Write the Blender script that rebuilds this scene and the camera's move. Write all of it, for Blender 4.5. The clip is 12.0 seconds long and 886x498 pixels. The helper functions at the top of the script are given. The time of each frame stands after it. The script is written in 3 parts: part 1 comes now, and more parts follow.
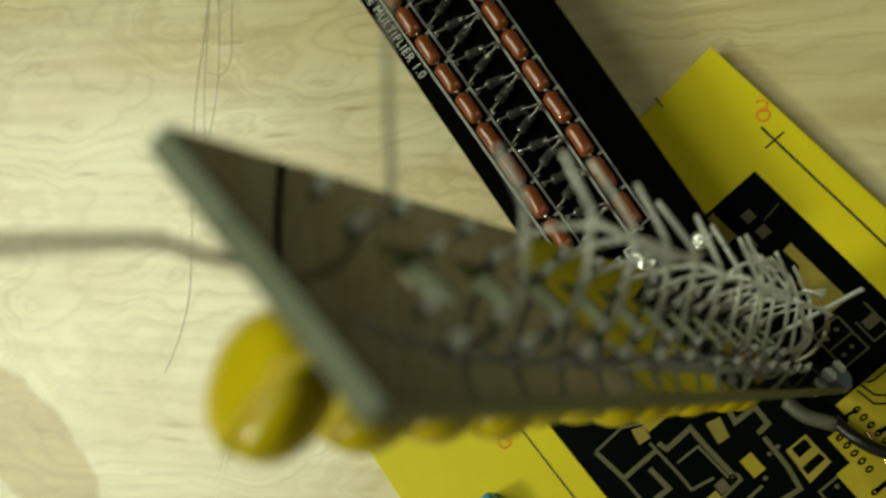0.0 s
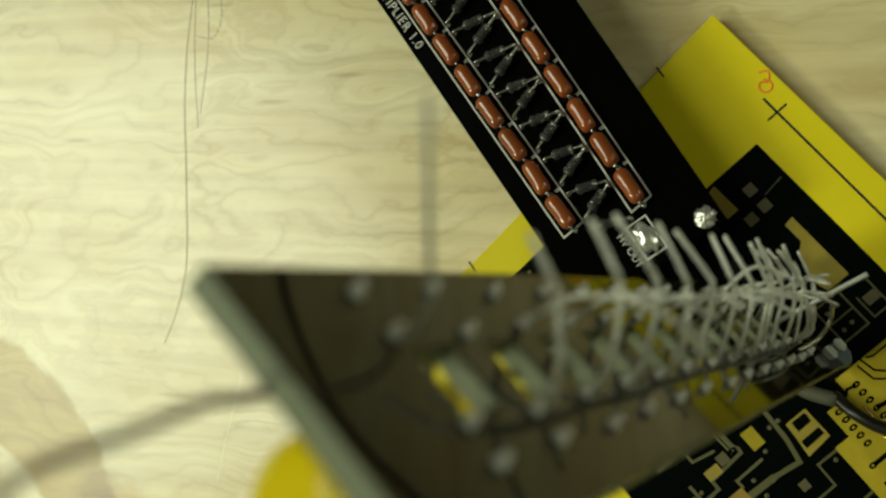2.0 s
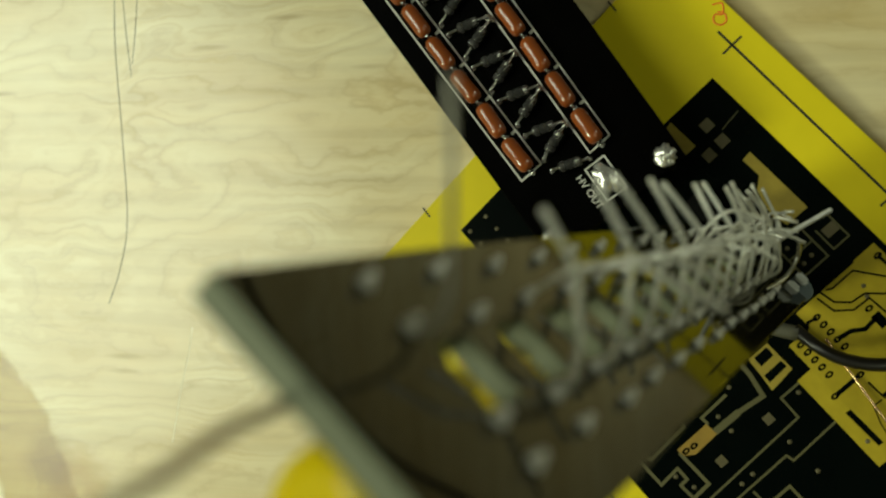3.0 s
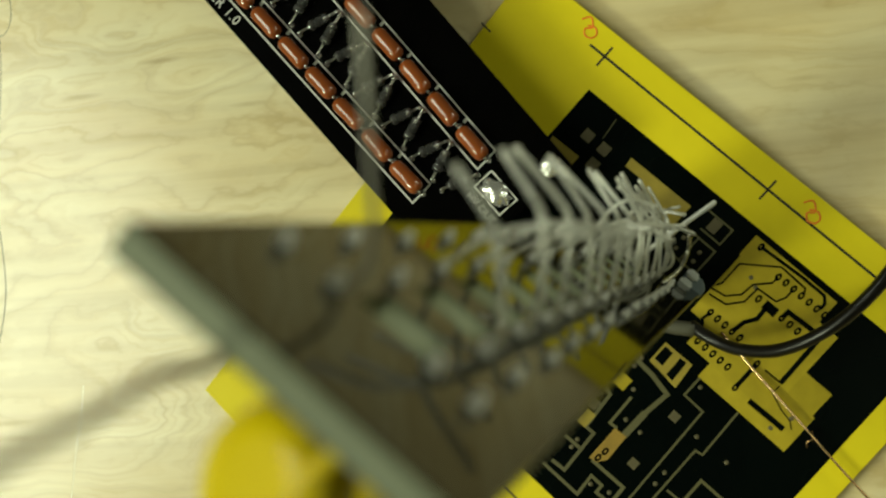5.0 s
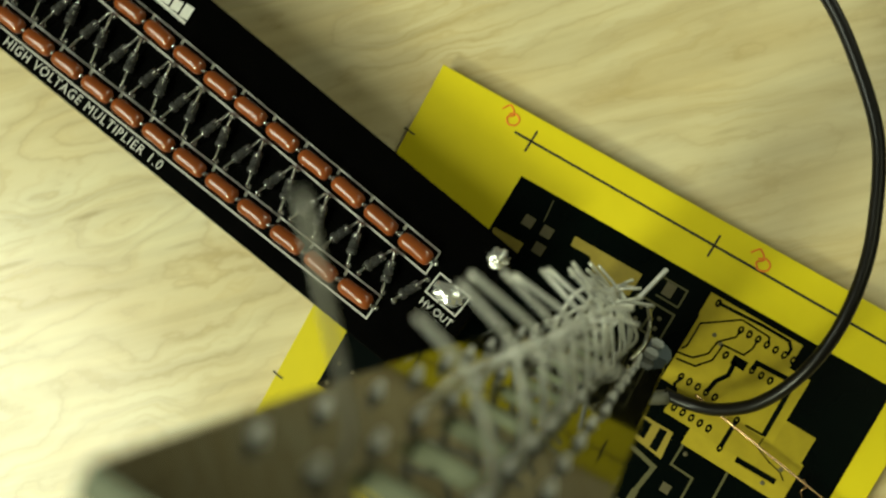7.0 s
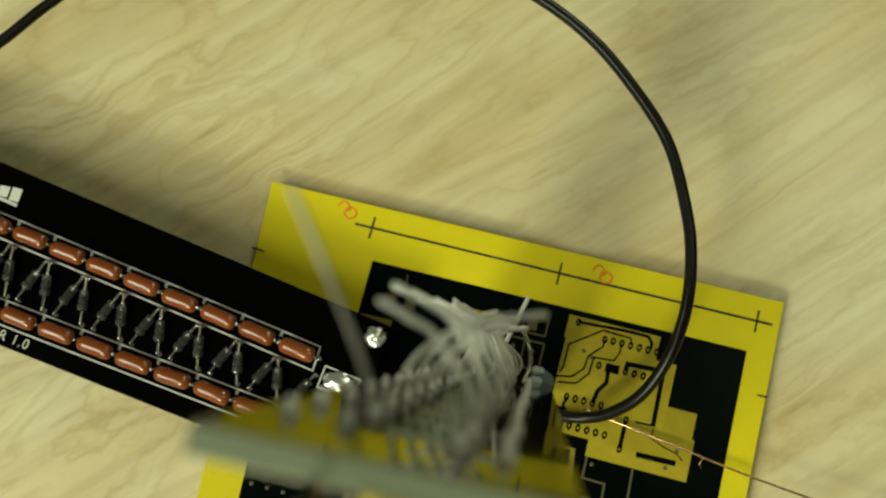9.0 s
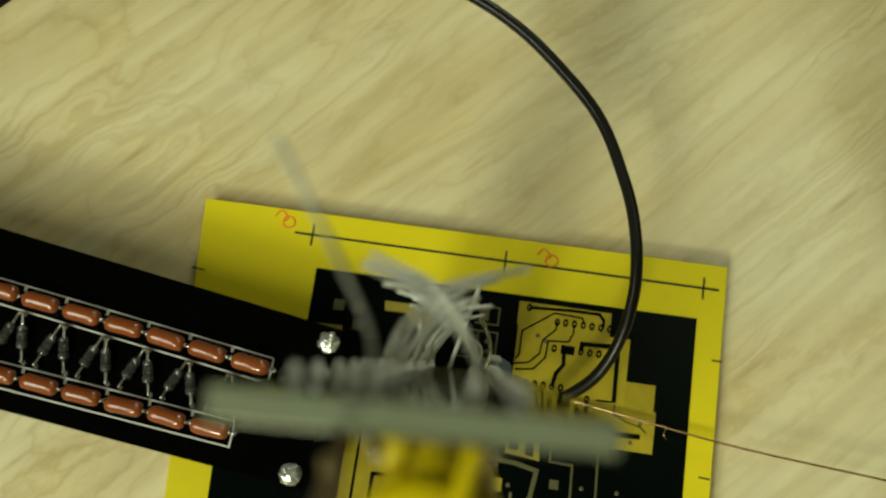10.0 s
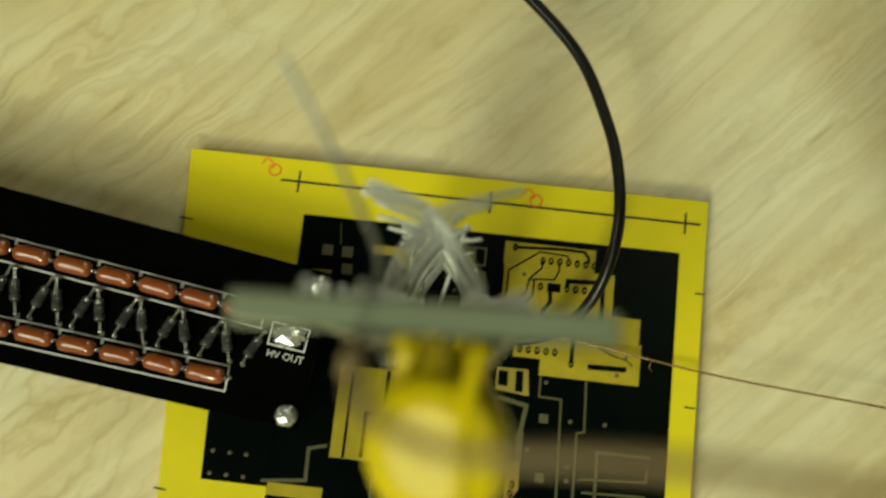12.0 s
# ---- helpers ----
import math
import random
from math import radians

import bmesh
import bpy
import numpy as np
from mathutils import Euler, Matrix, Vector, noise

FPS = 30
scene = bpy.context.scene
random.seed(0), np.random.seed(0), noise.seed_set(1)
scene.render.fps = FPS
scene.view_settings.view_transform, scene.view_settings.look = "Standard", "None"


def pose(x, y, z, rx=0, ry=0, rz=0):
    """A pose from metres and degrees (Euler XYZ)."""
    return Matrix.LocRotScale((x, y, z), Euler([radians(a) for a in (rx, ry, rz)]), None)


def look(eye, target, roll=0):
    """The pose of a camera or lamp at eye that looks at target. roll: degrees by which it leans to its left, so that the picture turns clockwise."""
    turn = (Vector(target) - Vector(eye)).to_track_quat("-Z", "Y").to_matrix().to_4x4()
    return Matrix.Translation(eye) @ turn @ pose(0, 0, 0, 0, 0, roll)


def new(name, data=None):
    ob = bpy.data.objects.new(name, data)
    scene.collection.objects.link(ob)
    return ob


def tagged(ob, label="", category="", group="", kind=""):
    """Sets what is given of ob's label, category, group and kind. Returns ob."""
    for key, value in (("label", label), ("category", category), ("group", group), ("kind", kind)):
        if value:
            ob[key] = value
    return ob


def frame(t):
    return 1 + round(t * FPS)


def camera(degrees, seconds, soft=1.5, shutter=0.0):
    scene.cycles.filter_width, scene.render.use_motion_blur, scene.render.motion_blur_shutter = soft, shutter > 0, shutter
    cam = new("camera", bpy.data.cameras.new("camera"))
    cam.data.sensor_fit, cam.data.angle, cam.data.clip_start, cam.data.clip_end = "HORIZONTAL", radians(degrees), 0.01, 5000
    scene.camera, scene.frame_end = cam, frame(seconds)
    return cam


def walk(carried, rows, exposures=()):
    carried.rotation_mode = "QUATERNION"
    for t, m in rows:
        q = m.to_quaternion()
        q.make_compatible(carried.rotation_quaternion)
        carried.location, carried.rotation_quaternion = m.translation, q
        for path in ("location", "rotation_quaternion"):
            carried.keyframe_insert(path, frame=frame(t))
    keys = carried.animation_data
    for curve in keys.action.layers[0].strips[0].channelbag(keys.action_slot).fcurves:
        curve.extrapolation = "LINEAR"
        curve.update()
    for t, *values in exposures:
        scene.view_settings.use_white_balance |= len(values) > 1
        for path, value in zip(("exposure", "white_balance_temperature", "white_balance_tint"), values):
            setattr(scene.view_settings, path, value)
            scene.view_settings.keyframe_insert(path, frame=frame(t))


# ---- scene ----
cam = camera(45.12, 12.0, soft=2.3, shutter=0.3)
cam.data.dof.use_dof = True
cam.data.dof.focus_distance = 0.178
cam.data.dof.aperture_fstop = 29.0
PATH = [
    (0.0, pose(0.05475, -0.03018, 0.18434, 13.54, 21.31, 51.79)),
    (0.5, pose(0.04518, -0.02894, 0.18472, 10.93, 23.34, 52.83)),
    (1.0, pose(0.04700, -0.02527, 0.18766, 11.41, 24.90, 51.33)),
    (1.5, pose(0.04660, -0.02494, 0.18541, 10.67, 23.00, 52.16)),
    (2.0, pose(0.04503, -0.02541, 0.18657, 8.69, 20.60, 50.82)),
    (2.5, pose(0.03935, -0.02779, 0.18512, 5.25, 17.81, 50.04)),
    (3.0, pose(0.03879, -0.02756, 0.18405, 4.08, 17.12, 47.97)),
    (3.5, pose(0.04118, -0.02766, 0.18123, 4.46, 15.86, 45.24)),
    (5.5, pose(0.04104, -0.03358, 0.18425, 5.67, 10.99, 41.36)),
    (6.0, pose(0.04144, -0.03175, 0.18484, 5.39, 12.29, 39.82)),
    (6.5, pose(0.04276, -0.02841, 0.18398, 6.61, 12.09, 39.07)),
    (7.0, pose(0.03765, -0.03040, 0.18168, 8.39, 9.72, 32.41)),
    (7.2, pose(0.03852, -0.03047, 0.18137, 8.93, 10.04, 29.62)),
    (8.8, pose(0.03864, -0.04337, 0.19301, 14.09, 4.12, 16.07)),
    (9.0, pose(0.03693, -0.04281, 0.19277, 13.56, 3.36, 14.92)),
    (9.5, pose(0.03538, -0.04726, 0.19022, 15.41, 1.63, 10.46)),
    (10.0, pose(0.03363, -0.04712, 0.19060, 14.33, 0.68, 8.35)),
    (10.5, pose(0.03194, -0.04798, 0.18999, 14.71, -1.25, 6.19)),
    (11.0, pose(0.03067, -0.04993, 0.19049, 15.66, -3.17, 5.18)),
    (11.5, pose(0.03051, -0.05000, 0.19455, 14.51, -3.52, 5.69)),
    (12.0, pose(0.03277, -0.05008, 0.19268, 11.89, -0.02, 6.50)),
]
walk(cam, PATH, exposures=[(0.0, -0.90), (1.0, -1.17), (2.0, -0.78), (3.0, -0.80), (3.5, -0.78), (5.5, -0.42), (7.2, -0.28), (9.0, -0.44), (10.0, -0.50), (12.0, -0.42)])
# ---- world and lamps: a dim room, a bench lamp, a broad soft room light, a weak ceiling light and a low lamp beyond the boards
world = bpy.data.worlds.new("room_air")
scene.world = world
world.use_nodes = True
world.node_tree.nodes["Background"].inputs[0].default_value = (1.0, 0.93, 0.72, 1)
world.node_tree.nodes["Background"].inputs[1].default_value = 0.03


def lamp(name, eye, target, size, watts, colour):
    data = bpy.data.lights.new(name, "AREA")
    data.shape, data.size, data.energy, data.color = "DISK", size, watts, colour
    ob = new(name, data)
    ob.matrix_world = look(eye, target)
    return ob


lamp("bench_lamp", (-0.14, -0.72, 0.54), (-0.02, -0.03, 0.0), 0.22, 5.8, (0.915, 1.0, 0.67))
lamp("room_light", (-0.66, -0.58, 0.95), (0.0, 0.0, 0.0), 0.7, 12.0, (0.915, 1.0, 0.76))
lamp("ceiling_light", (0.50, 0.42, 1.20), (0.0, 0.0, 0.0), 0.5, 1.7, (0.915, 1.0, 0.62))
lamp("side_lamp", (0.12, 0.80, 0.44), (0.0, 0.0, 0.03), 0.25, 1.9, (0.915, 1.0, 0.76))


# ---- materials
def mat(name, col, rough=0.5, metal=0.0, vary=0.12, scale=400.0, bump=0.05, coat=0.0, spec=0.5):
    """A principled surface whose colour and roughness vary at two scales, with fine relief."""
    m = bpy.data.materials.new(name)
    m.use_nodes = True
    nt = m.node_tree
    b = nt.nodes["Principled BSDF"]
    tc = nt.nodes.new("ShaderNodeTexCoord")
    n1 = nt.nodes.new("ShaderNodeTexNoise")
    n1.inputs["Scale"].default_value = scale
    n1.inputs["Detail"].default_value = 6
    n2 = nt.nodes.new("ShaderNodeTexNoise")
    n2.inputs["Scale"].default_value = scale * 0.13
    n2.inputs["Detail"].default_value = 3
    info = nt.nodes.new("ShaderNodeObjectInfo")
    add = nt.nodes.new("ShaderNodeMath")
    add.operation = "ADD"
    add2 = nt.nodes.new("ShaderNodeMath")
    add2.operation = "MULTIPLY_ADD"
    add2.inputs[1].default_value = 0.6
    ramp = nt.nodes.new("ShaderNodeMapRange")
    ramp.inputs["From Min"].default_value = 0.5
    ramp.inputs["From Max"].default_value = 2.1
    ramp.inputs["To Min"].default_value = 1 - vary
    ramp.inputs["To Max"].default_value = 1 + vary
    mul = nt.nodes.new("ShaderNodeVectorMath")
    mul.operation = "SCALE"
    mul.inputs[0].default_value = col
    bp = nt.nodes.new("ShaderNodeBump")
    bp.inputs["Strength"].default_value = bump
    bp.inputs["Distance"].default_value = 0.0002
    rr = nt.nodes.new("ShaderNodeMapRange")
    rr.inputs["To Min"].default_value = max(0.02, rough * 0.75)
    rr.inputs["To Max"].default_value = min(1.0, rough * 1.3)
    for n in (n1, n2):
        nt.links.new(tc.outputs["Object"], n.inputs["Vector"])
    nt.links.new(n1.outputs["Fac"], add.inputs[0])
    nt.links.new(n2.outputs["Fac"], add.inputs[1])
    nt.links.new(info.outputs["Random"], add2.inputs[0])
    nt.links.new(add.outputs[0], add2.inputs[2])
    nt.links.new(add2.outputs[0], ramp.inputs["Value"])
    nt.links.new(ramp.outputs[0], mul.inputs["Scale"])
    nt.links.new(mul.outputs[0], b.inputs["Base Color"])
    nt.links.new(n2.outputs["Fac"], rr.inputs["Value"])
    nt.links.new(rr.outputs[0], b.inputs["Roughness"])
    nt.links.new(n1.outputs["Fac"], bp.inputs["Height"])
    nt.links.new(bp.outputs[0], b.inputs["Normal"])
    b.inputs["Metallic"].default_value = metal
    b.inputs["Coat Weight"].default_value = coat
    b.inputs["Coat Roughness"].default_value = 0.08
    b.inputs["Specular IOR Level"].default_value = spec
    return m


def clear(name, col, rough=0.05):
    m = bpy.data.materials.new(name)
    m.use_nodes = True
    b = m.node_tree.nodes["Principled BSDF"]
    b.inputs["Base Color"].default_value = (*col, 1)
    b.inputs["Roughness"].default_value = rough
    b.inputs["Transmission Weight"].default_value = 0.92
    b.inputs["IOR"].default_value = 1.5
    return m


def laminate(name, col, through_light, rough):
    """Bare glass laminate: a glossy skin over a body that lets some light through."""
    m = mat(name, col, rough, 0.0, 0.22, 260.0, 0.02)
    nt = m.node_tree
    b = nt.nodes["Principled BSDF"]
    out = nt.nodes["Material Output"]
    tr = nt.nodes.new("ShaderNodeBsdfTranslucent")
    tr.inputs["Color"].default_value = (*through_light, 1)
    ad = nt.nodes.new("ShaderNodeMixShader")
    ad.inputs[0].default_value = 0.2
    nt.links.new(b.outputs[0], ad.inputs[1])
    nt.links.new(tr.outputs[0], ad.inputs[2])
    nt.links.new(ad.outputs[0], out.inputs["Surface"])
    return m


def plywood():
    """Rotary-cut pale veneer: long flowing figure, fine pores, old ring stains and flecks."""
    m = bpy.data.materials.new("plywood_veneer")
    m.use_nodes = True
    nt = m.node_tree
    b = nt.nodes["Principled BSDF"]
    N = nt.nodes.new
    L = nt.links.new
    tc = N("ShaderNodeTexCoord")
    turn = N("ShaderNodeMapping")
    turn.inputs["Rotation"].default_value = (0, 0, radians(-46))
    L(tc.outputs["Object"], turn.inputs["Vector"])
    # broad figure: contour bands of a stretched noise
    st = N("ShaderNodeMapping")
    st.inputs["Scale"].default_value = (4.6, 26.0, 20.0)
    L(turn.outputs[0], st.inputs["Vector"])
    fig = N("ShaderNodeTexNoise")
    fig.inputs["Scale"].default_value = 1.0
    fig.inputs["Detail"].default_value = 4
    fig.inputs["Roughness"].default_value = 0.45
    fig.inputs["Distortion"].default_value = 0.35
    L(st.outputs[0], fig.inputs["Vector"])
    bands = N("ShaderNodeMath")
    bands.operation = "MULTIPLY"
    bands.inputs[1].default_value = 15.0
    axes = N("ShaderNodeSeparateXYZ")
    L(turn.outputs[0], axes.inputs[0])
    flow = N("ShaderNodeMath")
    flow.operation = "MULTIPLY_ADD"
    flow.inputs[1].default_value = 3.4
    L(axes.outputs["Y"], flow.inputs[0])
    L(fig.outputs["Fac"], flow.inputs[2])
    # wandering and ragged edges of the rings, wilder where the veneer was cut flat
    base = flow.outputs[0]
    wild = N("ShaderNodeMapRange")
    wild.interpolation_type = "SMOOTHSTEP"
    wild.inputs["From Min"].default_value = -0.045
    wild.inputs["From Max"].default_value = 0.03
    wild.inputs["To Min"].default_value = 0.42
    wild.inputs["To Max"].default_value = 0.05
    flat = N("ShaderNodeSeparateXYZ")
    L(tc.outputs["Object"], flat.inputs[0])
    L(flat.outputs["X"], wild.inputs["Value"])
    for size, amount in (((30.0, 42.0, 30.0), wild.outputs[0]), ((110.0, 190.0, 150.0), 0.05), ((420.0, 900.0, 600.0), 0.024)):
        wm = N("ShaderNodeMapping")
        wm.inputs["Scale"].default_value = size
        L(turn.outputs[0], wm.inputs["Vector"])
        wz = N("ShaderNodeTexNoise")
        wz.inputs["Scale"].default_value = 1.0
        wz.inputs["Detail"].default_value = 2
        L(wm.outputs[0], wz.inputs["Vector"])
        wa = N("ShaderNodeMath")
        wa.operation = "MULTIPLY_ADD"
        L(wz.outputs["Fac"], wa.inputs[0])
        if isinstance(amount, float):
            wa.inputs[1].default_value = amount
        else:
            L(amount, wa.inputs[1])
        L(base, wa.inputs[2])
        base = wa.outputs[0]
    L(base, bands.inputs[0])
    fr = N("ShaderNodeMath")
    fr.operation = "FRACT"
    L(bands.outputs[0], fr.inputs[0])
    # fine fibres
    fs = N("ShaderNodeMapping")
    fs.inputs["Scale"].default_value = (16.0, 330.0, 300.0)
    L(turn.outputs[0], fs.inputs["Vector"])
    fib = N("ShaderNodeTexNoise")
    fib.inputs["Scale"].default_value = 1.0
    fib.inputs["Detail"].default_value = 5
    L(fs.outputs[0], fib.inputs["Vector"])
    cl = N("ShaderNodeTexNoise")
    cl.inputs["Scale"].default_value = 1.0
    cl.inputs["Detail"].default_value = 4
    cm = N("ShaderNodeMapping")
    cm.inputs["Scale"].default_value = (17.0, 46.0, 30.0)
    L(turn.outputs[0], cm.inputs["Vector"])
    L(cm.outputs[0], cl.inputs["Vector"])
    r1 = N("ShaderNodeValToRGB")
    r1.color_ramp.elements[0].position = 0.0
    r1.color_ramp.elements[0].color = (0.74, 0.63, 0.38, 1)
    r1.color_ramp.elements[1].position = 1.0
    r1.color_ramp.elements[1].color = (0.73, 0.62, 0.36, 1)
    for at, tone in ((0.07, (0.645, 0.53, 0.30, 1)), (0.2, (0.76, 0.665, 0.42, 1)), (0.45, (0.825, 0.735, 0.48, 1)), (0.8, (0.80, 0.70, 0.435, 1))):
        r1.color_ramp.elements.new(at).color = tone
    # the figure fades where the veneer is quarter-cut, and comes and goes in patches
    fade = N("ShaderNodeMapRange")
    fade.interpolation_type = "SMOOTHSTEP"
    fade.inputs["From Min"].default_value = -0.06
    fade.inputs["From Max"].default_value = 0.0
    fade.inputs["To Min"].default_value = 0.0
    fade.inputs["To Max"].default_value = 0.22
    L(flat.outputs["X"], fade.inputs["Value"])
    come = N("ShaderNodeTexNoise")
    come.inputs["Scale"].default_value = 28.0
    come.inputs["Detail"].default_value = 2
    L(tc.outputs["Object"], come.inputs["Vector"])
    both = N("ShaderNodeMath")
    both.operation = "MULTIPLY_ADD"
    both.use_clamp = True
    both.inputs[1].default_value = 0.7
    L(come.outputs["Fac"], both.inputs[0])
    L(fade.outputs[0], both.inputs[2])
    calm = N("ShaderNodeMix")
    calm.data_type = "RGBA"
    calm.inputs[7].default_value = (0.79, 0.69, 0.43, 1)
    L(both.outputs[0], calm.inputs[0])
    L(r1.outputs[0], calm.inputs[6])
    L(fr.outputs[0], r1.inputs["Fac"])
    # hair lines that follow the figure
    hair = N("ShaderNodeMath")
    hair.operation = "MULTIPLY"
    hair.inputs[1].default_value = 34.0
    L(base, hair.inputs[0])
    hp = N("ShaderNodeMath")
    hp.operation = "PINGPONG"
    hp.inputs[1].default_value = 0.5
    L(hair.outputs[0], hp.inputs[0])
    hr = N("ShaderNodeValToRGB")
    hr.color_ramp.elements[0].position = 0.02
    hr.color_ramp.elements[0].color = (0.86, 0.80, 0.66, 1)
    hr.color_ramp.elements[1].position = 0.3
    hr.color_ramp.elements[1].color = (1, 1, 1, 1)
    L(hp.outputs[0], hr.inputs["Fac"])
    hm = N("ShaderNodeMix")
    hm.data_type, hm.blend_type = "RGBA", "MULTIPLY"
    patchy = N("ShaderNodeTexNoise")
    patchy.inputs["Scale"].default_value = 35.0
    L(tc.outputs["Object"], patchy.inputs["Vector"])
    pr = N("ShaderNodeMapRange")
    pr.inputs["From Min"].default_value = 0.4
    pr.inputs["From Max"].default_value = 0.65
    pr.inputs["To Max"].default_value = 0.65
    L(patchy.outputs["Fac"], pr.inputs["Value"])
    L(pr.outputs[0], hm.inputs[0])
    L(calm.outputs[2], hm.inputs[6])
    L(hr.outputs[0], hm.inputs[7])
    # short dark flecks along the fibre
    fm = N("ShaderNodeMapping")
    fm.inputs["Scale"].default_value = (60.0, 420.0, 300.0)
    L(turn.outputs[0], fm.inputs["Vector"])
    vor = N("ShaderNodeTexVoronoi")
    vor.inputs["Scale"].default_value = 1.0
    L(fm.outputs[0], vor.inputs["Vector"])
    sep = N("ShaderNodeSeparateColor")
    L(vor.outputs["Color"], sep.inputs[0])
    few = N("ShaderNodeMath")
    few.operation = "GREATER_THAN"
    few.inputs[1].default_value = 0.93
    L(sep.outputs[0], few.inputs[0])
    near = N("ShaderNodeMapRange")
    near.inputs["From Min"].default_value = 0.1
    near.inputs["From Max"].default_value = 0.32
    near.inputs["To Min"].default_value = 0.5
    near.inputs["To Max"].default_value = 0.0
    L(vor.outputs["Distance"], near.inputs["Value"])
    fk = N("ShaderNodeMath")
    fk.operation = "MULTIPLY"
    L(few.outputs[0], fk.inputs[0])
    L(near.outputs[0], fk.inputs[1])
    fx = N("ShaderNodeMix")
    fx.data_type, fx.blend_type = "RGBA", "MULTIPLY"
    fx.inputs[7].default_value = (0.52, 0.40, 0.24, 1)
    L(fk.outputs[0], fx.inputs[0])
    L(hm.outputs[2], fx.inputs[6])
    mx = N("ShaderNodeMix")
    mx.data_type, mx.blend_type = "RGBA", "MULTIPLY"
    mx.inputs[0].default_value = 0.34
    L(fx.outputs[2], mx.inputs[6])
    r2 = N("ShaderNodeValToRGB")
    r2.color_ramp.elements[0].position = 0.33
    r2.color_ramp.elements[0].color = (0.62, 0.55, 0.42, 1)
    r2.color_ramp.elements[1].position = 0.6
    r2.color_ramp.elements[1].color = (1, 1, 1, 1)
    L(fib.outputs["Fac"], r2.inputs["Fac"])
    L(r2.outputs[0], mx.inputs[7])
    mx2 = N("ShaderNodeMix")
    mx2.data_type, mx2.blend_type = "RGBA", "MULTIPLY"
    mx2.inputs[0].default_value = 0.6
    r3 = N("ShaderNodeValToRGB")
    r3.color_ramp.elements[0].position = 0.35
    r3.color_ramp.elements[0].color = (0.87, 0.74, 0.50, 1)
    r3.color_ramp.elements[1].position = 0.62
    r3.color_ramp.elements[1].color = (1, 1, 1, 1)
    L(cl.outputs["Fac"], r3.inputs["Fac"])
    L(mx.outputs[2], mx2.inputs[6])
    L(r3.outputs[0], mx2.inputs[7])
    last = mx2.outputs[2]

    def stain(last, cx, cy, r_in, r_out, soft, colour, amount, wobble):
        wn = N("ShaderNodeTexNoise")
        wn.inputs["Scale"].default_value = 90.0
        L(tc.outputs["Object"], wn.inputs["Vector"])
        sub = N("ShaderNodeVectorMath")
        sub.operation = "DISTANCE"
        sub.inputs[1].default_value = (cx, cy, 0.0)
        L(tc.outputs["Object"], sub.inputs[0])
        wob = N("ShaderNodeMath")
        wob.operation = "MULTIPLY_ADD"
        wob.inputs[1].default_value = wobble
        L(wn.outputs["Fac"], wob.inputs[0])
        L(sub.outputs["Value"], wob.inputs[2])
        up = N("ShaderNodeMapRange")
        up.interpolation_type = "SMOOTHSTEP"
        up.inputs["From Min"].default_value = r_in - soft
        up.inputs["From Max"].default_value = r_in
        L(wob.outputs[0], up.inputs["Value"])
        dn = N("ShaderNodeMapRange")
        dn.interpolation_type = "SMOOTHSTEP"
        dn.inputs["From Min"].default_value = r_out
        dn.inputs["From Max"].default_value = r_out + soft
        dn.inputs["To Min"].default_value = amount
        dn.inputs["To Max"].default_value = 0.0
        L(wob.outputs[0], dn.inputs["Value"])
        mu = N("ShaderNodeMath")
        mu.operation = "MULTIPLY"
        L(up.outputs[0], mu.inputs[0])
        L(dn.outputs[0], mu.inputs[1])
        mm = N("ShaderNodeMix")
        mm.data_type, mm.blend_type = "RGBA", "MULTIPLY"
        L(mu.outputs[0], mm.inputs[0])
        L(last, mm.inputs[6])
        mm.inputs[7].default_value = (*colour, 1)
        return mm.outputs[2]

    last = stain(last, -0.049, -0.208, 0.050, 0.0655, 0.0022, (0.62, 0.49, 0.155), 1.0, 0.008)
    last = stain(last, -0.036, -0.151, 0.0, 0.006, 0.006, (0.55, 0.42, 0.22), 0.75, 0.006)
    last = stain(last, -0.028, -0.150, 0.0, 0.0095, 0.005, (0.70, 0.56, 0.31), 0.85, 0.009)
    last = stain(last, 0.0134, 0.0256, 0.0, 0.0005, 0.0012, (0.45, 0.28, 0.12), 0.9, 0.0006)
    L(last, b.inputs["Base Color"])
    b.inputs["Roughness"].default_value = 0.34
    b.inputs["Coat Weight"].default_value = 0.9
    b.inputs["Coat Roughness"].default_value = 0.2
    bp = N("ShaderNodeBump")
    bp.inputs["Strength"].default_value = 0.12
    bp.inputs["Distance"].default_value = 0.0002
    L(fib.outputs["Fac"], bp.inputs["Height"])
    L(bp.outputs[0], b.inputs["Normal"])
    return m


PLY = plywood()
PLASTER = mat("room_plaster", (0.16, 0.145, 0.11), 0.9, 0, 0.08, 6.0)
YELLOW = mat("yellow_laminate", (0.74, 0.60, 0.012), 0.42, 0, 0.07, 260.0, 0.04, 0.0, 0.2)
WINDOW = mat("bare_laminate", (0.37, 0.28, 0.016), 0.42, 0, 0.34, 420.0, 0.05, 0.0, 0.25)
RESIST = mat("dark_resist", (0.0009, 0.0024, 0.0019), 0.26, 0, 0.4, 300.0, 0.06, 0.0, 0.08)
TARNISH = mat("tarnished_laminate", (0.25, 0.185, 0.02), 0.45, 0, 0.5, 420.0, 0.06)
AMBER = mat("scorched_laminate", (0.27, 0.165, 0.022), 0.45, 0, 0.4, 500.0, 0.06)
GAP = mat("dull_gap", (0.095, 0.085, 0.03), 0.5, 0, 0.3, 500.0)
BROWNPAD = mat("tarnished_pad", (0.11, 0.092, 0.045), 0.45, 0.2, 0.3, 700.0)
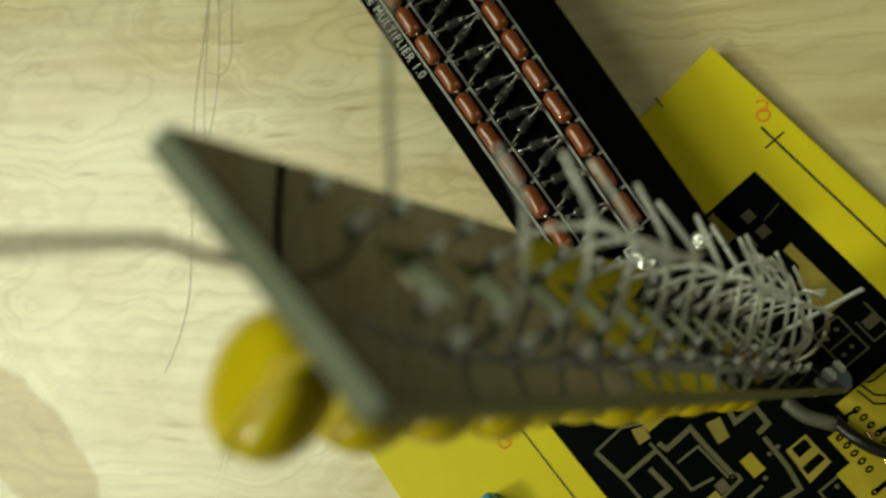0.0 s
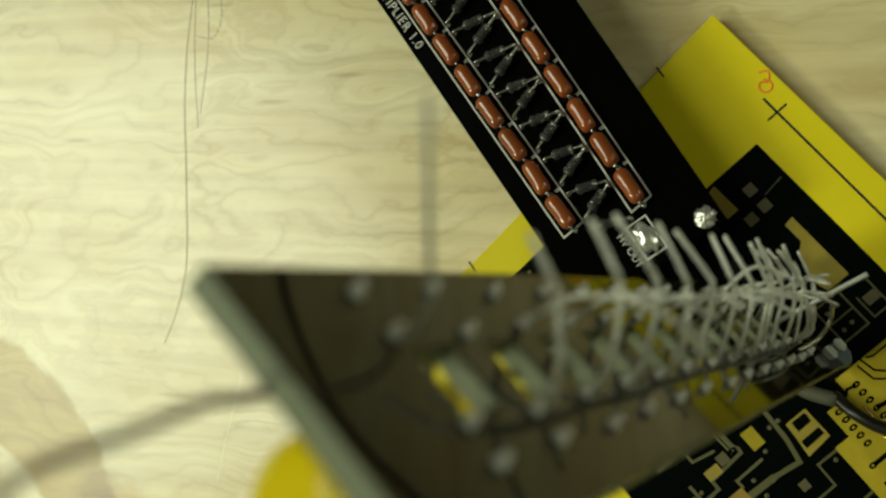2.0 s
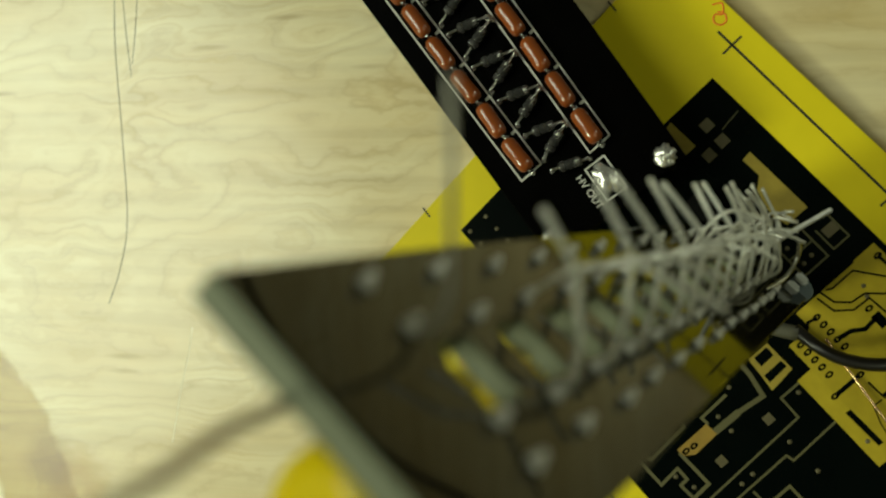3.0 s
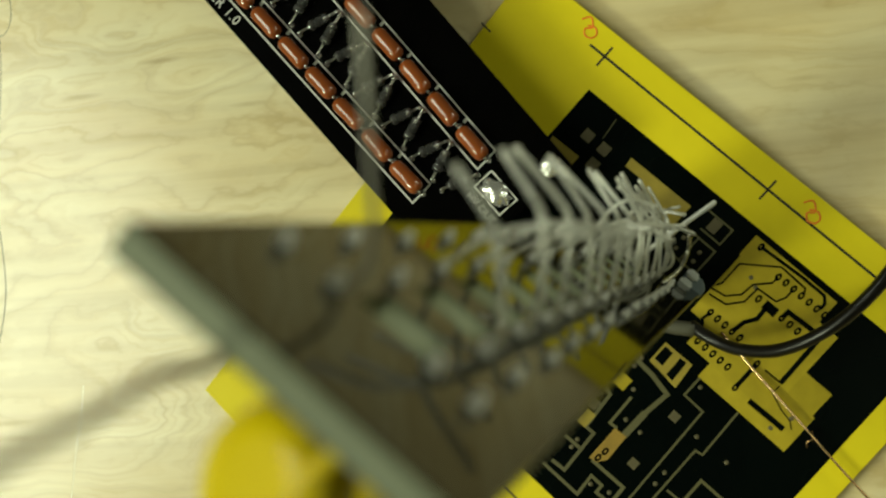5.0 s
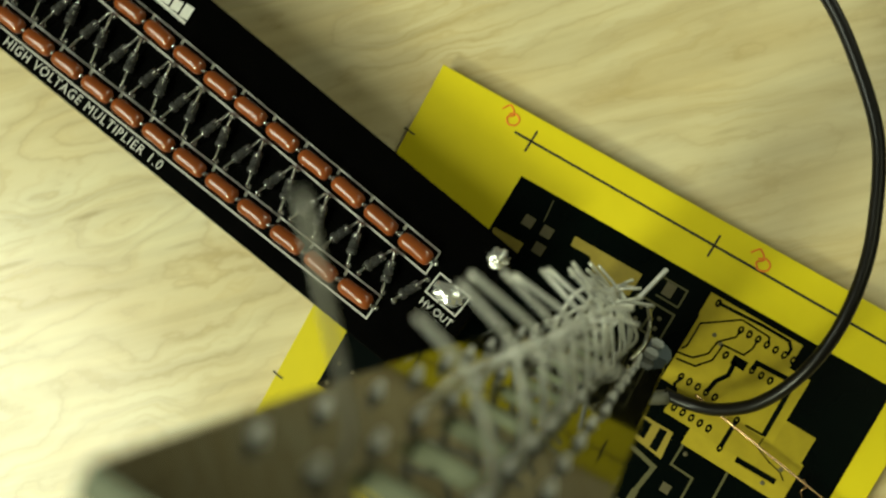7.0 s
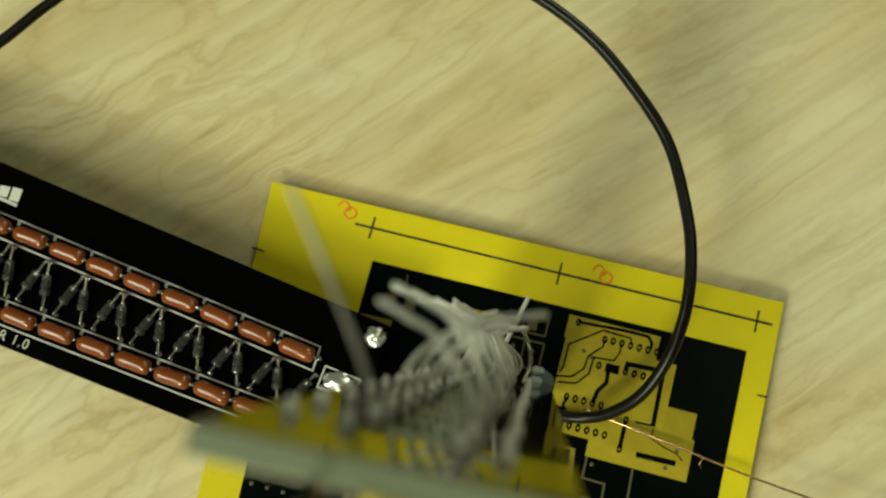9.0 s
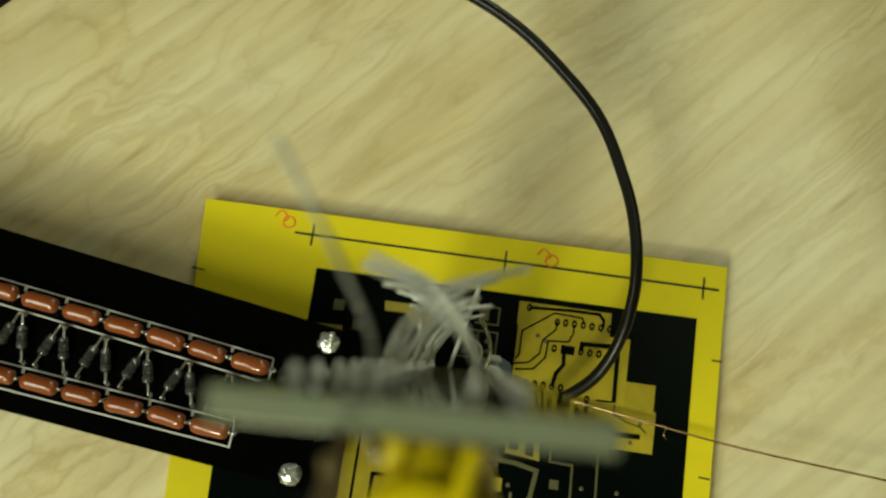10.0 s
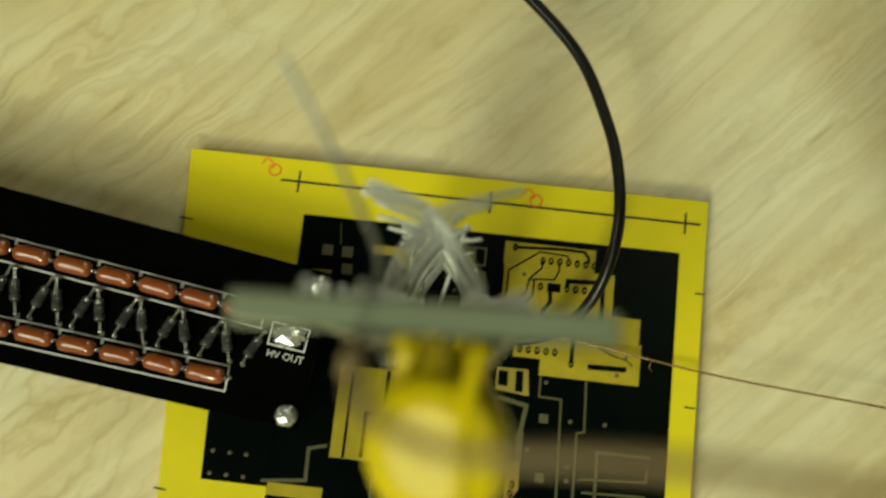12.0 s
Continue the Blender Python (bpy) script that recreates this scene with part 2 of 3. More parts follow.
INK = mat("black_ink", (0.008, 0.007, 0.006), 0.6)
ORANGE = mat("orange_pen", (0.85, 0.22, 0.015), 0.6)
SOLDERMASK = mat("black_soldermask", (0.0010, 0.0010, 0.0009), 0.22, 0, 0.3, 800.0, 0.03, 0.0, 0.04)
SILK = mat("white_silkscreen", (0.62, 0.61, 0.57), 0.6, 0, 0.12, 1500.0)
CAPRED = mat("red_brown_epoxy", (0.25, 0.062, 0.014), 0.16, 0, 0.22, 700.0, 0.06, 0.6)
GLASS = clear("diode_glass", (0.34, 0.34, 0.33), 0.03)
DIECORE = mat("diode_core", (0.03, 0.028, 0.026), 0.4)
TIN = mat("tinned_wire", (0.72, 0.71, 0.67), 0.2, 0.95, 0.15, 900.0, 0.1)
SOLDER = mat("solder", (0.74, 0.73, 0.69), 0.2, 0.75, 0.12, 1400.0, 0.35)
DULLWIRE = mat("dull_wire", (0.36, 0.35, 0.30), 0.5, 0.0, 0.15, 900.0, 0.1)
LEADM = mat("clipped_lead", (0.60, 0.60, 0.53), 0.27, 0.35, 0.15, 900.0, 0.1)
STRIP = laminate("translucent_laminate", (0.012, 0.0105, 0.005), (0.06, 0.048, 0.018), 0.05)
STRIP.node_tree.nodes["Principled BSDF"].inputs["Specular IOR Level"].default_value = 0.24
STRIP.node_tree.nodes["Principled BSDF"].inputs["Specular Tint"].default_value = (1.0, 0.93, 0.70, 1)
DULLTIN = mat("dull_solder", (0.82, 0.82, 0.78), 0.35, 0.0, 0.15, 900.0, 0.1)
EDGE = laminate("cut_laminate_edge", (0.185, 0.205, 0.13), (0.21, 0.22, 0.125), 0.6)
CAPYEL = mat("yellow_epoxy", (0.60, 0.45, 0.003), 0.2, 0, 0.06, 300.0, 0.02, 0.05, 0.22)
CABLE = mat("black_cable", (0.007, 0.006, 0.005), 0.30, 0, 0.2, 500.0, 0.05, 0.0, 0.3)
SLEEVE = mat("pale_sleeve", (0.08, 0.076, 0.052), 0.5)
COPPER = mat("bare_copper", (0.62, 0.40, 0.21), 0.2, 1.0, 0.1, 900.0)
BROWNWIRE = mat("grey_brown_wire", (0.16, 0.105, 0.04), 0.6)
WHITE = mat("white_plastic", (0.78, 0.80, 0.78), 0.3)
GREYBLUE = mat("grey_blue_plastic", (0.20, 0.25, 0.28), 0.4)
BLUE = mat("teal_plastic", (0.02, 0.20, 0.33), 0.35)
BLACKPL = mat("black_rubber", (0.003, 0.003, 0.003), 0.5, 0, 0.12, 400.0, 0.05, 0.0, 0.05)
PENCIL = mat("pencil_line", (0.15, 0.125, 0.085), 0.7)
PALESCRATCH = mat("scratched_varnish", (0.92, 0.88, 0.70), 0.8)

MM = 0.001


# ---- builders
def obj(name, bm, material, parent=None, label=""):
    me = bpy.data.meshes.new(name)
    bm.to_mesh(me)
    bm.free()
    for m in material if isinstance(material, (list, tuple)) else (material,):
        me.materials.append(m)
    ob = new(name, me)
    if parent is not None:
        ob.parent = parent
    if label:
        tagged(ob, label)
    return ob


def part(name, bm, material, parent, label=""):
    return obj(name, bm, material, parent, label)


def again(name, me, parent, m4):
    ob = new(name, me)
    ob.parent = parent
    ob.matrix_local = m4
    return ob


def empty(name, label, category, m4=None, group="", kind=""):
    ob = new(name)
    ob.empty_display_size = 0.005
    if m4 is not None:
        ob.matrix_world = m4
    return tagged(ob, label, category, group, kind)


def smooth(bm, flag=True):
    for f in bm.faces:
        f.smooth = flag
    return bm


def box(x0, x1, y0, y1, z0, z1, bevel=0.0, bm=None):
    """A box in millimetres, with bevelled edges if asked."""
    bm2 = bmesh.new()
    bmesh.ops.create_cube(bm2, size=1, matrix=Matrix.Translation(((x0 + x1) / 2 * MM, (y0 + y1) / 2 * MM, (z0 + z1) / 2 * MM)) @ Matrix.Diagonal(((x1 - x0) * MM, (y1 - y0) * MM, (z1 - z0) * MM, 1)))
    if bevel:
        bmesh.ops.bevel(bm2, geom=bm2.edges[:], offset=bevel * MM, segments=2, affect="EDGES")
    return join(bm, bm2)


def join(bm, bm2):
    if bm is None:
        return bm2
    me = bpy.data.meshes.new("tmp")
    bm2.to_mesh(me)
    bm2.free()
    bm.from_mesh(me)
    bpy.data.meshes.remove(me)
    return bm


def slab(points, z0, z1, bevel=0.0, bm=None):
    """A plate of any outline (millimetres, anticlockwise)."""
    bm2 = bmesh.new()
    low = [bm2.verts.new((x * MM, y * MM, z0 * MM)) for x, y in points]
    f = bm2.faces.new(low)
    got = bmesh.ops.extrude_face_region(bm2, geom=[f])
    for v in got["geom"]:
        if isinstance(v, bmesh.types.BMVert):
            v.co.z = z1 * MM
    bmesh.ops.recalc_face_normals(bm2, faces=bm2.faces[:])
    if bevel:
        bmesh.ops.bevel(bm2, geom=bm2.edges[:], offset=bevel * MM, segments=1, affect="EDGES")
    return join(bm, bm2)


def ribbon(points, width, z0, z1, bm=None):
    """A flat track of even width along a line of points, mitred at its bends."""
    n = len(points)
    left, right = [], []
    for i, (x, y) in enumerate(points):
        a = Vector(points[max(0, i - 1)])
        c = Vector(points[min(n - 1, i + 1)])
        p = Vector((x, y))
        d0 = (p - a).normalized() if i > 0 else (c - p).normalized()
        d1 = (c - p).normalized() if i < n - 1 else d0
        t = (d0 + d1).normalized()
        nrm = Vector((-t.y, t.x))
        k = width / 2 / max(0.5, nrm.dot(Vector((-d1.y, d1.x))))
        left.append(p + nrm * k)
        right.append(p - nrm * k)
    bm2 = bmesh.new()
    rows = [[bm2.verts.new((v.x * MM, v.y * MM, z * MM)) for v in side] for side, z in ((left, z0), (left, z1), (right, z1), (right, z0))]
    for i in range(n - 1):
        for k in range(3):
            bm2.faces.new((rows[k][i], rows[k + 1][i], rows[k + 1][i + 1], rows[k][i + 1]))
    bm2.faces.new([r[0] for r in rows])
    bm2.faces.new([r[-1] for r in reversed(rows)])
    bmesh.ops.recalc_face_normals(bm2, faces=bm2.faces[:])
    return join(bm, bm2)


def catmull(points, steps):
    pts = [Vector(p) for p in points]
    out = []
    for i in range(len(pts) - 1):
        p0, p1, p2, p3 = pts[max(0, i - 1)], pts[i], pts[i + 1], pts[min(len(pts) - 1, i + 2)]
        for k in range(steps):
            t = k / steps
            out.append(0.5 * ((2 * p1) + (p2 - p0) * t + (2 * p0 - 5 * p1 + 4 * p2 - p3) * t * t + (3 * p1 - p0 - 3 * p2 + p3) * t ** 3))
    out.append(pts[-1])
    return out


def tube(points, radius, steps=6, sides=8, bm=None, taper=None):
    """A round wire through points (millimetres), closed at both ends with a small dome."""
    line = catmull(points, steps)
    bm2 = bmesh.new()
    up = Vector((0.13, 0.27, 0.95))
    rings = []
    n = len(line)
    for i, p in enumerate(line):
        d = (line[min(n - 1, i + 1)] - line[max(0, i - 1)]).normalized()
        u = (up - d * up.dot(d))
        if u.length < 0.05:
            u = Vector((1, 0, 0)) - d * d.x
        u.normalize()
        up = u
        v = d.cross(u)
        r = radius if taper is None else radius * taper(i / (n - 1))
        rings.append([bm2.verts.new((p + (u * math.cos(a) + v * math.sin(a)) * r) * MM) for a in [2 * math.pi * k / sides for k in range(sides)]])
    for a, b in zip(rings, rings[1:]):
        for k in range(sides):
            bm2.faces.new((a[k], a[(k + 1) % sides], b[(k + 1) % sides], b[k])).smooth = True
    for ring, q, flip in ((rings[0], line[0] + (line[0] - line[1]).normalized() * radius * 0.5, True), (rings[-1], line[-1] + (line[-1] - line[-2]).normalized() * radius * 0.5, False)):
        c = bm2.verts.new(q * MM)
        for k in range(sides):
            pair = (ring[k], ring[(k + 1) % sides])
            bm2.faces.new((*pair[::-1], c) if flip else (*pair, c)).smooth = True
    bmesh.ops.recalc_face_normals(bm2, faces=bm2.faces[:])
    return join(bm, bm2)


def turned(profile, sides=16, axis="Z", bm=None, centre=(0, 0, 0)):
    """A turned body from (radius, height) pairs, in millimetres."""
    bm2 = bmesh.new()
    rings = []
    for r, h in profile:
        rings.append([bm2.verts.new((r * math.cos(a) * MM, r * math.sin(a) * MM, h * MM)) for a in [2 * math.pi * k / sides for k in range(sides)]])
    for a, b in zip(rings, rings[1:]):
        for k in range(sides):
            bm2.faces.new((a[k], a[(k + 1) % sides], b[(k + 1) % sides], b[k])).smooth = True
    bm2.faces.new(rings[0][::-1])
    bm2.faces.new(rings[-1])
    if axis == "X":
        bmesh.ops.rotate(bm2, verts=bm2.verts[:], matrix=Matrix.Rotation(radians(90), 3, "Y"))
    if axis == "Y":
        bmesh.ops.rotate(bm2, verts=bm2.verts[:], matrix=Matrix.Rotation(radians(-90), 3, "X"))
    bmesh.ops.translate(bm2, verts=bm2.verts[:], vec=Vector(centre) * MM)
    return join(bm, bm2)


def blob(rx, ry, rz, centre=(0, 0, 0), rough=0.0, sub=2, bm=None, freq=2.3):
    """A lump of solder or the like."""
    bm2 = bmesh.new()
    bmesh.ops.create_icosphere(bm2, subdivisions=sub, radius=1)
    for v in bm2.verts:
        k = 1 + rough * noise.noise(v.co * freq + Vector(centre))
        v.co = Vector((v.co.x * rx * k + centre[0], v.co.y * ry * k + centre[1], v.co.z * rz * k + centre[2])) * MM
    smooth(bm2)
    return join(bm, bm2)


def writing(name, words, size, m4, material, parent, align="LEFT", spread=1.0):
    cu = bpy.data.curves.new(name, "FONT")
    cu.body, cu.size, cu.align_x, cu.extrude = words, size * MM, align, 0.00001
    cu.resolution_u = 3
    cu.space_character = spread
    cu.materials.append(material)
    ob = new(name, cu)
    ob.parent = parent
    ob.matrix_local = m4
    return ob


# ---- the room and the bench top
TABLE_Z = -2.8
bm = box(-900, 700, -700, 900, TABLE_Z - 18, TABLE_Z, 0.8)
top = tagged(obj("table_top", bm, PLY), "pale birch plywood bench top with flowing grain and stains", "table", kind="structure")
for name, b6 in dict(wall_north=(-1900, 1900, 1700, 1800, -760, 1700), wall_south=(-1900, 1900, -1800, -1700, -760, 1700), wall_east=(1700, 1800, -1700, 1700, -760, 1700), wall_west=(-1800, -1700, -1700, 1700, -760, 1700)).items():
    tagged(obj(name, box(*b6), PLASTER), "plain dim plaster wall round the bench", "wall", kind="structure")
tagged(obj("ceiling", box(-1800, 1800, -1800, 1800, 1702, 1780), PLASTER), "plain dim ceiling over the bench", "ceiling", kind="structure")
tagged(obj("floor", box(-1800, 1800, -1800, 1800, -840, -762), PLASTER), "plain floor under the bench", "floor", kind="structure")


# ---- pencil scratches on the bench
def scratch(points, width):
    ob = obj("pencil_line", ribbon([(p.x, p.y) for p in catmull([(x, y, 0) for x, y in points], 8)], width, TABLE_Z - 0.02, TABLE_Z + 0.015), PENCIL)
    return tagged(ob, "thin dark pencil line drawn on the plywood", "pencil line", "pencil lines")


scratch([(-120, -58), (-108, -68), (-98.6, -77), (-88.7, -85.2), (-73.2, -96.2), (-60.4, -105.8), (-54.3, -113), (-50.4, -120)], 0.2)
scratch([(-115, -61.5), (-96, -76.6), (-82, -86)], 0.16)
scratch([(-114, -59.6), (-95.8, -72.4), (-84, -84)], 0.16)
scratch([(-108, -59.5), (-102.8, -63.3), (-97.4, -67.2), (-95.5, -71.2), (-98.7, -73.8)], 0.16)
tagged(obj("scratch", ribbon([(-34, -109), (-30.6, -113), (-27, -118.2), (-20, -127)], 0.16, TABLE_Z - 0.02, TABLE_Z + 0.012), PALESCRATCH), "fine pale scratch in the plywood varnish", "scratch")

# ---- the yellow circuit panel lying on the bench
panel = empty("yellow_circuit_panel", "yellow laminate circuit panel with dark etched pattern, flat on plywood", "circuit board")
part("board", slab([(-14.6, -92.0), (76.9, -94.5), (76.5, 4.8), (-21.1, 4.2)], -1.58, -0.06, 0.12), YELLOW, panel)
for x, y in ((-15, -1), (72, 0), (-9, -86), (71, -88), (30, -84), (28, 0)):
    part("support_pin", turned([(0.5, TABLE_Z), (1.0, TABLE_Z + 0.5), (1.3, -1.57)], 10, "Z", None, (x, y, 0)), TIN, panel)
Z0, Z1, Z2, Z3 = -0.06, 0.0, 0.035, 0.07
for pts in ([(2.2, -62.3), (72.2, -62.3), (71.7, -5.6), (1.8, -6.1)], [(-9.6, -55.8), (2.2, -55.8), (2.2, -33.0), (-10.6, -33.0)]):
    part("resist_field", slab(pts, Z0, Z1), RESIST, panel)
def window(points, material=None):
    part("bare_window", slab(points, Z0, Z2), material or WINDOW, panel, "bare yellow laminate window in the dark pattern")


def pane(x0, x1, y0, y1, material=None):
    window([(x0, y0), (x1, y0), (x1, y1), (x0, y1)], material)


def island(points):
    part("resist_island", slab(points, Z0, Z3), RESIST, panel)


def pad(x0, x1, y0, y1):
    part("pad", box(x0, x1, y0, y1, Z0, Z2 - 0.01, 0.02), BROWNPAD, panel, "tarnished square pad")


def track(points, width):
    part("track", ribbon(points, width, Z0, Z3), RESIST, panel)


def gap(points, width):
    part("isolation_gap", ribbon(points, width, Z0, Z2 - 0.012), GAP, panel, "dull bare gap between dark copper areas")


pane(39.6, 56.4, -11.2, -6.9)
pane(39.9, 60.2, -23.5, -11.2)
pane(43, 66, -28, -23.5)
pane(48, 66, -30.9, -28)
pane(60.2, 65.5, -23.5, -18.8)
pane(12.4, 24, -49.5, -33)
pane(2.2, 12, -57.2, -55)
pane(37.1, 40.6, -41.1, -38.7)
pane(38.2, 40.0, -50.0, -47.2, TARNISH)
window([(43.8, -53.2), (45.2, -53.0), (46.3, -51.4), (46.1, -46.4), (43.7, -46.6)], AMBER)
window([(40.4, -34.3), (43.0, -34.5), (46.6, -34.9), (46.1, -30.1), (40.4, -30.2)], TARNISH)
window([(15.5, -12.2), (19.3, -12.1), (20.9, -14.1), (25.6, -15.3), (28.4, -14.5), (28.4, -10.2), (15.3, -10.4)], TARNISH)
window([(2.9, -18.5), (8.4, -18.7), (8.4, -16.0), (2.4, -16.2)], TARNISH)
# dark lands inside the framed window
island([(40.8, -33.4), (42.6, -33.5), (42.5, -30.8), (40.8, -30.8)])
island([(44.0, -34.2), (45.4, -34.3), (45.2, -30.5), (43.9, -30.6)])
# square pads
pad(6.1, 8.1, -13.3, -11.3)
pad(9.8, 11.8, -13.3, -11.3)
pad(10.1, 12.1, -16.5, -14.5)
pad(48.8, 50.4, -39.3, -37.7)
pad(49, 50.6, -49.7, -48.1)
pad(32.6, 34.4, -11.4, -9)
pad(37.4, 39.3, -46.9, -45.0)
# dark tracks over the bare windows
track([(41.5, -7.9), (49.6, -7.4), (54.2, -7.4), (55.1, -8.4), (55.1, -9.6)], 0.55)
track([(40.2, -17.5), (40.7, -16.6), (40.7, -12.3), (43.3, -10.4), (46.1, -8.3), (51.2, -8.5), (51.7, -9.6)], 0.32)
track([(39.9, -18.4), (42.5, -17.9), (44.3, -16), (44.6, -13.5), (46.7, -11.3), (46.8, -9.9)], 0.32)
track([(40.3, -19.4), (43.5, -18.9), (45.4, -16.6), (45.6, -13.5), (49.2, -13.2), (49.9, -11.6), (49.9, -9.9)], 0.32)
track([(48.6, -14.8), (48.8, -17.4), (47.6, -19.2), (47.2, -21.6)], 0.75)
track([(51.6, -14.6), (51.7, -13.2), (57.2, -12.9)], 0.85)
track([(58.2, -13.4), (58.4, -22.9)], 0.8)
track([(58.6, -23.2), (58.5, -24.9), (61.2, -26.0), (63.5, -26.5), (64.6, -27.4)], 0.22)
track([(53.6, -23.1), (53.6, -28.1)], 0.75)
track([(55.2, -22.9), (58.3, -22.8)], 0.32)
track([(56.6, -28.4), (63.6, -28.2)], 0.95)
track([(42.6, -21.6), (42.2, -23.2), (43.2, -24.4)], 0.5)
track([(14.8, -34), (14.8, -49.4)], 0.5)
track([(21.2, -33.2), (21.2, -41), (18, -41.2), (18, -49)], 0.7)
part("track", box(48.0, 50.5, -15.5, -13.9, Z0, Z3), RESIST, panel)
# dull isolation gaps in the dark field
gap([(48.4, -30.9), (48.4, -34.7), (52.4, -34.8), (53.1, -53.7), (53.2, -61)], 0.38)
gap([(56.6, -31), (57, -40.1), (55.7, -40.4), (55.9, -50.7), (56, -61.5)], 0.38)
gap([(59.8, -54), (59.6, -43.4), (69, -43.3)], 0.5)
gap([(29.4, -13.4), (29.4, -18.4), (36.4, -18.4), (36.4, -13.4), (29.4, -13.4)], 0.35)
gap([(32.9, -13.4), (32.9, -18.4)], 0.3)
gap([(30.5, -8.8), (36.2, -8.8), (36.2, -12), (32, -12)], 0.3)
gap([(1, -54.9), (8.8, -54), (8.6, -48.4), (11.8, -47.6)], 0.6)
gap([(56.6, -48.4), (68.6, -47.6), (68.6, -45.4)], 0.4)
gap([(57.4, -50.6), (68.4, -50.2), (68.6, -56)], 0.4)
gap([(8.9, -7), (9.4, -11)], 0.2)
gap([(36.6, -35.5), (42.4, -35.8), (46.3, -36.6), (45.7, -41.3)], 0.8)
gap([(45.7, -41.3), (45.6, -46.6)], 1.15)
gap([(42.3, -40.9), (42.5, -46.5), (44.0, -46.4)], 0.5)
gap([(38.0, -42.7), (39.4, -42.9), (40.0, -49.7), (41.7, -49.7), (42.2, -57.6), (39.5, -57.8)], 0.6)
gap([(38.4, -53.2), (41.6, -53.1)], 0.6)
gap([(38.8, -59.2), (46.4, -59.1), (46.1, -55.2), (48.4, -55.2), (48.5, -56.7), (51.2, -56.5)], 0.55)
gap([(44.4, -53.2), (51.2, -53.0), (51.4, -56.6)], 0.6)
gap([(20.7, -58.8), (27.2, -57.9), (27.1, -50.8)], 0.8)
gap([(20.7, -58.8), (20.4, -52.7), (22.0, -49.6)], 0.45)
gap([(25.5, -50.6), (32.2, -50.2), (35.7, -50.2), (36.5, -46.1)], 0.5)
gap([(26.4, -49.5), (28.1, -49.0), (27.9, -43.7), (31.8, -43.7), (38.6, -43.4)], 0.9)
gap([(30.9, -49.1), (31.0, -44.7), (33.5, -44.5), (38.7, -44.2)], 0.4)
gap([(27.4, -58.0), (32.3, -57.8)], 0.5)
gap([(28.7, -53.4), (33.2, -53.0), (33.1, -56.0)], 0.9)
gap([(28.2, -36.6), (31.9, -37.4), (32.0, -33.3), (35.4, -33.5), (35.6, -35.8)], 0.9)
window([(24.6, -52.2), (24.9, -49.9), (22.6, -49.5), (21.8, -51.6)], TARNISH)
window([(32.9, -41.9), (33.1, -39.7), (29.6, -38.7), (29.0, -41.2)], TARNISH)
# ring pads with a drilled middle
ring = bmesh.new()
sides = 10
loops = []
for r, z in ((0.62, Z0), (0.62, Z3 + 0.02), (0.25, Z3 + 0.02), (0.25, Z0)):
    loops.append([ring.verts.new((r * 0.8 * math.cos(2 * math.pi * k / sides) * MM, r * 1.2 * math.sin(2 * math.pi * k / sides) * MM, z * MM)) for k in range(sides)])
for a, b in zip(loops, loops[1:]):
    for k in range(sides):
        ring.faces.new((a[k], a[(k + 1) % sides], b[(k + 1) % sides], b[k]))
bmesh.ops.recalc_face_normals(ring, faces=ring.faces[:])
first = part("ring_pad", ring, RESIST, panel)
first.matrix_local = Matrix.Translation((46.8 * MM, -9.9 * MM, 0))
PADS = [(48.3 + 1.6 * k, -9.8) for k in range(6)] + [(46.8, -14.7)] + [(50.0 + 1.62 * k, -14.6) for k in range(4)] + [(42.5 + 1.57 * k, -21.6) for k in range(5)] + [(44.1 + 1.6 * k, -26.5) for k in range(5)] + [(53.6, -23.0), (53.6, -28.2), (41.5, -7.9), (38.1, -42.0), (38.3, -43.8), (45.1, -50.6), (44.9, -52.2)]
for x, y in PADS:
    again("ring_pad", first.data, panel, Matrix.Translation((x * MM, y * MM, 0)))
dot = part("via", turned([(0.42, Z0), (0.42, Z2), (0.2, Z2 + 0.02)], 8), BROWNPAD, panel)
dot.matrix_local = Matrix.Translation((54.4 * MM, -38.5 * MM, 0))
for x, y in [(60.6, -38.4), (47.2, -44.3), (44.1, -44.3), (43.6, -12.8), (45.2, -13.6), (62.0, -29.4), (63.4, -26.0), (41.4, -31.0), (41.6, -33.2), (49.5, -32.0), (41.7, -39.7), (40.4, -52.3), (40.5, -53.9), (50.1, -55.2), (46.9, -56.3), (54.6, -48.9), (54.5, -46.5), (39.2, -34.8), (39.2, -36.6)] + [(-8.2 + 3.0 * i, -54.6 + 3.9 * j) for i in range(3) for j in range(2)] + [(31.0, -15.0), (34.6, -15.2), (31.2, -17.2), (34.8, -17.0)]:
    again("via", dot.data, panel, Matrix.Translation((x * MM, y * MM, 0)))
# drawn frame lines, crosses and ticks
for pts, w in [([(-3.4, 0.0), (75.2, 0.2)], 0.44), ([(0, -2.1), (0, 2.1)], 0.4), ([(36, -2.1), (36, 2.1)], 0.38), ([(72.4, -1.9), (72.4, 2.2)], 0.38), ([(-21.0, -9.2), (-18.6, -9.4)], 0.32), ([(-17.6, -58.2), (-15.4, -58.4)], 0.32), ([(75.0, -12.8), (76.8, -12.8)], 0.32),
               ([(74.4, -33.6), (76.4, -33.7)], 0.32), ([(-12.0, -66.6), (74.0, -66.9)], 0.34)]:
    part("ink_line", ribbon(pts, w, Z0 - 0.01, -0.045), INK, panel, "thin black drawn line")
